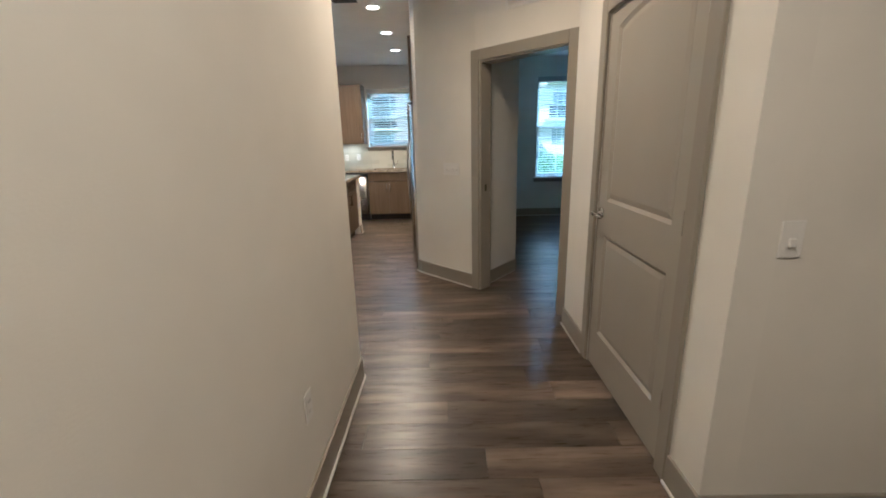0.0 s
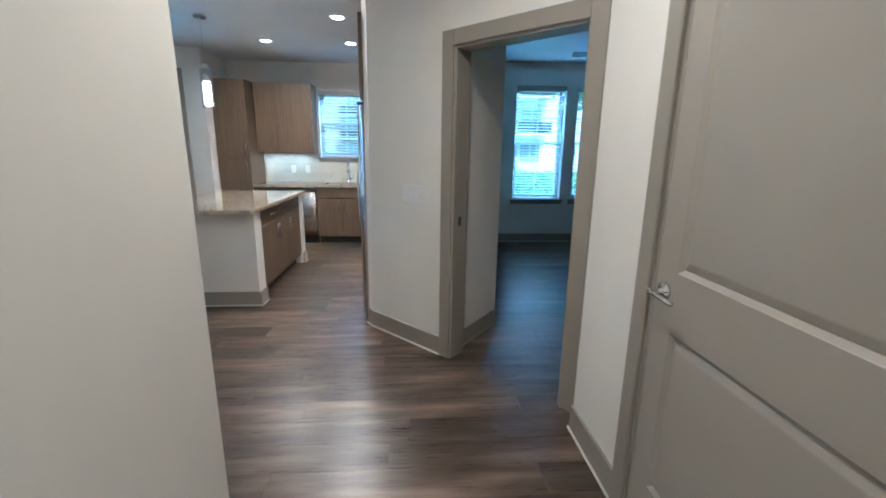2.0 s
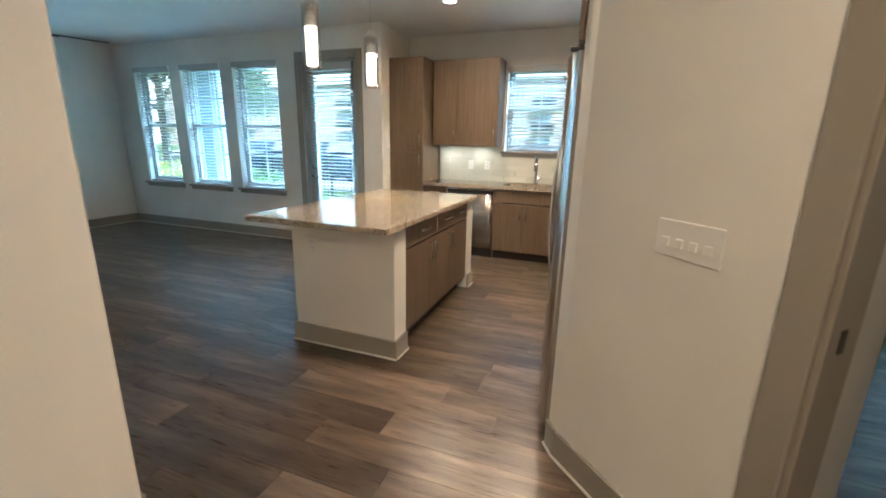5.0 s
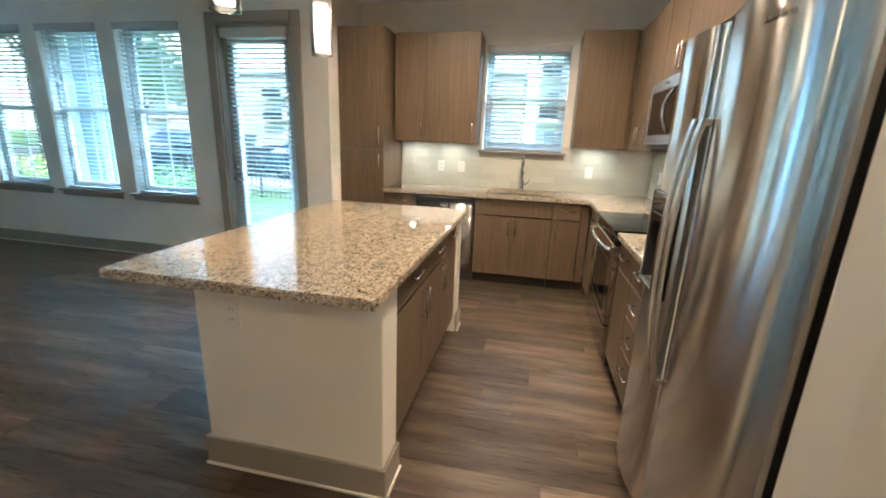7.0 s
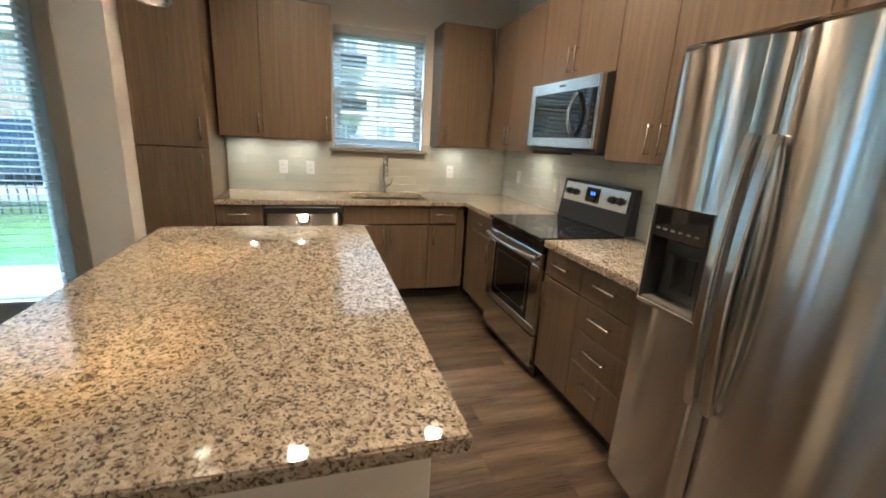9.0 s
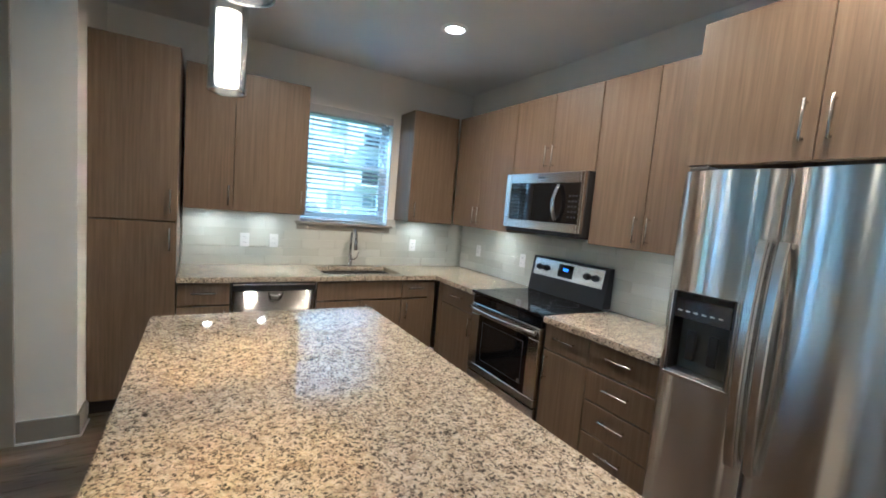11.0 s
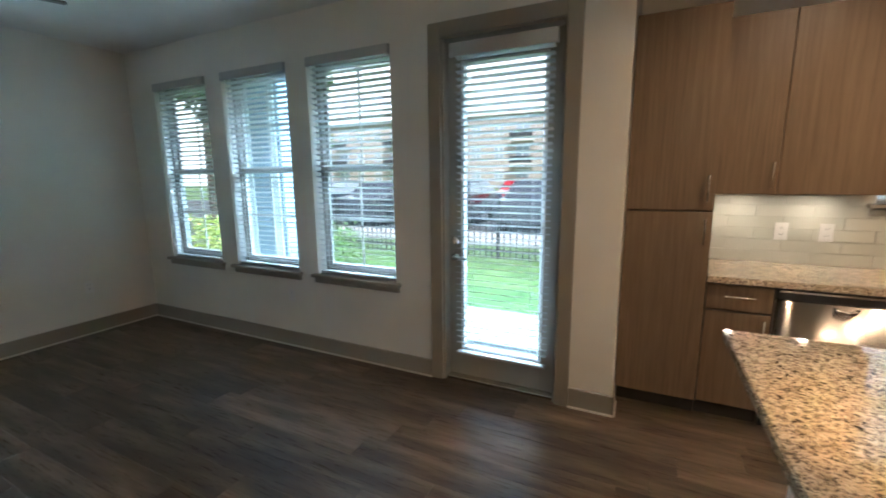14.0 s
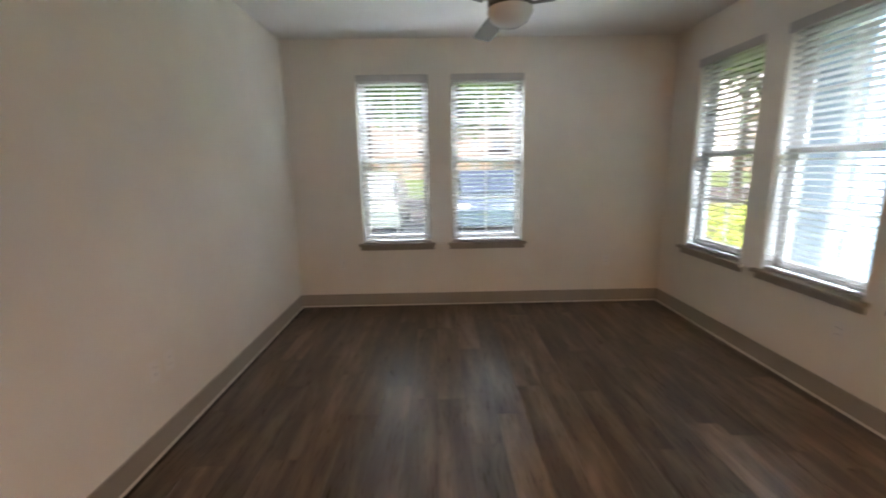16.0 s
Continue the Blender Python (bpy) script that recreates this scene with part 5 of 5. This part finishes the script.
def car(x, y, turn, color, label):
    pm = mat("car paint", color, 0.25)
    pm.node_tree.nodes["Principled BSDF"].inputs["Coat Weight"].default_value = 0.8
    ob = thing("car", pose(x, y, GZ + 0.03, 0, 0, turn), label, "car", "parked cars")
    side = [(-2.25, 0.35), (-2.28, 0.75), (-2.15, 0.95), (-1.35, 1.03), (-0.75, 1.50), (0.85, 1.55), (1.65, 1.08), (2.15, 0.98), (2.25, 0.70), (2.2, 0.35)]
    bm = bmesh.new()
    t = bmesh.new()
    rings = []
    for yy, k in ((-0.88, 0.0), (-0.84, 1.0), (0.84, 1.0), (0.88, 0.0)):
        rings.append([t.verts.new((px * (0.985 if not k else 1), yy if pz < 1.06 else yy * 0.80, pz if k else (pz * 0.97 + 0.01))) for px, pz in side])
    for a, b in zip(rings, rings[1:]):
        for i in range(len(side)):
            t.faces.new((a[i], a[(i + 1) % len(side)], b[(i + 1) % len(side)], b[i]))
    t.faces.new(rings[0][::-1])
    t.faces.new(rings[-1])
    bmesh.ops.recalc_face_normals(t, faces=t.faces)
    join(bm, t)
    body = part("body", bm, pm, ob)
    for s in (-1, 1):
        for a, b in (((-1.15, 1.06), (-0.68, 1.44)), ((0.02, 1.06), (0.02, 1.46))):
            t = bmesh.new()
            x1 = (-0.03 if a[0] < 0 else 1.45)
            x2 = (-0.03 if a[0] < 0 else 0.88)
            t.faces.new([t.verts.new(p) for p in ((a[0], s * 0.888, a[1]), (x1, s * 0.888, 1.07), (x2, s * 0.715, b[1] if a[0] < 0 else 1.47), (b[0], s * 0.715, b[1]))])
            r = bmesh.ops.extrude_face_region(t, geom=list(t.faces))
            for w in r["geom"]:
                if isinstance(w, bmesh.types.BMVert):
                    w.co.y -= s * 0.02
            bmesh.ops.recalc_face_normals(t, faces=t.faces)
            part("side_window", t, FARGLASS, ob)
    for xx, yy in ((-1.4, -0.78), (-1.4, 0.78), (1.4, -0.78), (1.4, 0.78)):
        w = part("wheel", lathe(bmesh.new(), [(0.2, -0.11), (0.31, -0.11), (0.33, -0.08), (0.33, 0.08), (0.31, 0.11), (0.2, 0.11)], pose(xx, yy, 0.33, 90), 20), TYRE, ob)
        part("rim", lathe(bmesh.new(), [(0.0, -0.10), (0.19, -0.112), (0.2, 0.112), (0.0, 0.10)], pose(xx, yy, 0.33, 90), 14), NICKEL, w)
    for s in (-1, 1):
        part("headlight", bx(2.17, 2.24, s * 0.68 - 0.14, s * 0.68 + 0.14, 0.72, 0.84, bevel=0.02), WHITE, ob)


cols = [((0.035, 0.055, 0.09), "dark blue car parked outside"), ((0.55, 0.55, 0.54), "white car parked outside the apartment"), ((0.07, 0.075, 0.085), "dark grey car parked outside the apartment"), ((0.22, 0.23, 0.24), "silver grey car parked outside"), ((0.35, 0.02, 0.02), "dark red car parked outside")]
for k, x in enumerate((-14.2, -11.3, -8.5, -5.6, -2.7, 0.2, 3.2, 6.2)):
    c, lb = cols[(3, 0, 2, 0, 2, 1, 3, 3)[k]]
    car(x, 20.0, 90, c, lb)
car(-4.6, 25.3, -90, *cols[4])
car(-8.4, 25.3, -90, *cols[1])
for k, y in enumerate((-1.0, 2.0, 5.0, 8.0, 11.0)):
    c, lb = cols[[3, 0, 3, 0, 2][k]]
    car(-11.6, y, 0, c, lb)


def building(x, y, turn, w, d, storeys, mt, label):
    ob = thing("apartment_building", pose(x, y, GZ, 0, 0, turn), label, "building", "apartment buildings")
    h = 3.1 * storeys + 0.4
    wl = part("wall", bx(-w / 2, w / 2, 0, d, 0, h), mt, ob)
    part("roof", bx(-w / 2 - 0.4, w / 2 + 0.4, -0.5, d + 0.4, h + 0.001, h + 0.45, bevel=0.05), STUCCO, ob)
    n = int(w / 3.2)
    for s in range(storeys):
        for k in range(n):
            cx = -w / 2 + (k + 0.5) * w / n
            wd = 1.3 if k % 3 else 1.9
            win = part("window", bx(cx - wd / 2, cx + wd / 2, -0.06, -0.001, 3.1 * s + 0.9, 3.1 * s + 2.5), WHITE, ob)
            for q in (-1, 1):
                part("pane", bx(cx + q * wd / 4 - wd / 4 + 0.06, cx + q * wd / 4 + wd / 4 - 0.06, -0.08, -0.0605, 3.1 * s + 0.97, 3.1 * s + 2.405), FARGLASS, win)
            if k % 3 == 0 and s:
                b = part("balcony", bx(cx - 1.5, cx + 1.5, -1.3, -0.0815, 3.1 * s + 0.02, 3.1 * s + 0.2), STUCCO, ob)
                part("railing", bx(cx - 1.5, cx + 1.5, -1.3, -1.26, 3.1 * s + 0.2005, 3.1 * s + 1.15), FENCE, b)


building(-38, 62, 0, 76, 12, 3, TANWALL, "tan three-storey apartment building beyond the parking lane")
building(22, 41, 0, 40, 12, 3, STUCCO, "pale three-storey apartment building across the parking lane")
building(-62, 4, 90, 60, 12, 3, TANWALL, "tan apartment building beyond the parking area")

# pale haze of the far sky, a ring wall round the grounds
HAZE = glow("hazy bright sky", (0.90, 0.95, 1.0), 0.34)
bm = bmesh.new()
low, top = [[bm.verts.new((130 * math.cos(2 * math.pi * k / 48), 130 * math.sin(2 * math.pi * k / 48), z)) for k in range(48)] for z in (GZ, 95.0)]
for k in range(48):
    bm.faces.new((low[k], top[k], top[(k + 1) % 48], low[(k + 1) % 48]))
tagged(new("backdrop", mesh_of("backdrop", bm, HAZE)), "pale hazy sky above the far horizon", "sky", kind="structure")

# ---- backsplash tiles ----
bs = thing("backsplash", pose(0, 0, 0), "pale glossy glass subway tile backsplash", "backsplash", kind="structure")
part("grout_bed", bx(0.680, 1.568, 9.9755, 9.9795, 0.9145, 1.374), GROUT, bs)
part("grout_bed", bx(1.5685, 2.402, 9.9755, 9.9795, 0.9145, 1.284), GROUT, bs)
part("grout_bed", bx(2.4025, 3.305, 9.9755, 9.9795, 0.9145, 1.374), GROUT, bs)
part("grout_bed", bx(3.3055, 3.3095, 7.21, 9.9745, 0.9145, 1.374), GROUT, bs)
TH, TW, TG = 0.0765, 0.305, 0.0016
cache = {}


def tile(x, z, w, h, m):
    key = (round(w, 4), round(h, 4))
    if key not in cache:
        cache[key] = mesh_of("tile", bx(-w / 2, w / 2, -0.0065, 0, -h / 2, h / 2, bevel=0.0012), TILE)
    shared("tile", cache[key], bs, m @ pose(x, 0, z))


def tile_field(m, L, skip=None):
    for r in range(6):
        z0 = 0.9155 + r * TH
        z1 = min(z0 + TH - TG, 1.3735)
        x = -(TW / 2) * (r % 2)
        while x < L:
            a, b = max(x, 0.002), min(x + TW - TG, L - 0.002)
            spans = [(a, b, z1)]
            if skip and z1 > skip[2]:
                spans = []
                if a < skip[0]:
                    spans.append((a, min(b, skip[0]), z1))
                if b > skip[1]:
                    spans.append((max(a, skip[1]), b, z1))
                if b > skip[0] and a < skip[1] and skip[2] - z0 > 0.015:
                    spans.append((max(a, skip[0] + 0.003), min(b, skip[1] - 0.003), skip[2]))
            for p, q, zz in spans:
                if q - p > 0.012:
                    tile((p + q) / 2, (z0 + zz) / 2, q - p, zz - z0, m)
            x += TW


tile_field(pose(0.680, 9.9752, 0), 2.615, (0.888, 1.722, 1.283))
tile_field(pose(3.3052, 9.966, 0, 0, 0, -90), 2.75)

# ---- floor planks ----
fl = thing("floor", pose(0, 0, 0), "dark brown wood-look vinyl plank floor", "floor", kind="structure")
part("underlay", bx(-4.53, 7.39, -0.38, 9.97, -0.011, -0.0045), FLOORGAP, fl)
PW, PL, PT = 0.182, 1.22, 0.0015
pm = {}
rng = random.Random(5)


def plank_mesh(L):
    key = round(L, 3)
    if key not in pm:
        pm[key] = mesh_of("plank", bx(-L / 2, L / 2, -PW / 2 + PT / 2, PW / 2 - PT / 2, -0.004, 0.0, bevel=0.0008), FLOORWOOD)
    return pm[key]


def in_plan(x, y):
    if y < 3.0:
        return 2.3 < x < 5.7
    if x < 0.0:
        return y > 5.1 and y < 9.3
    if y < 5.2:
        return x > 1.3
    return True


y = -0.38
while y < 9.97:
    x = -4.53 - rng.uniform(0, PL)
    while x < 7.39:
        a, b = max(x, -4.53), min(x + PL - PT, 7.39)
        if b - a > 0.05 and (in_plan(a, y) or in_plan(b, y) or in_plan((a + b) / 2, y)):
            cx = (a + b) / 2
            shared("plank", plank_mesh(b - a), fl, pose(cx, y + PW / 2, 0, 0, 0, 180 * rng.randint(0, 1)))
        x += PL
    y += PW
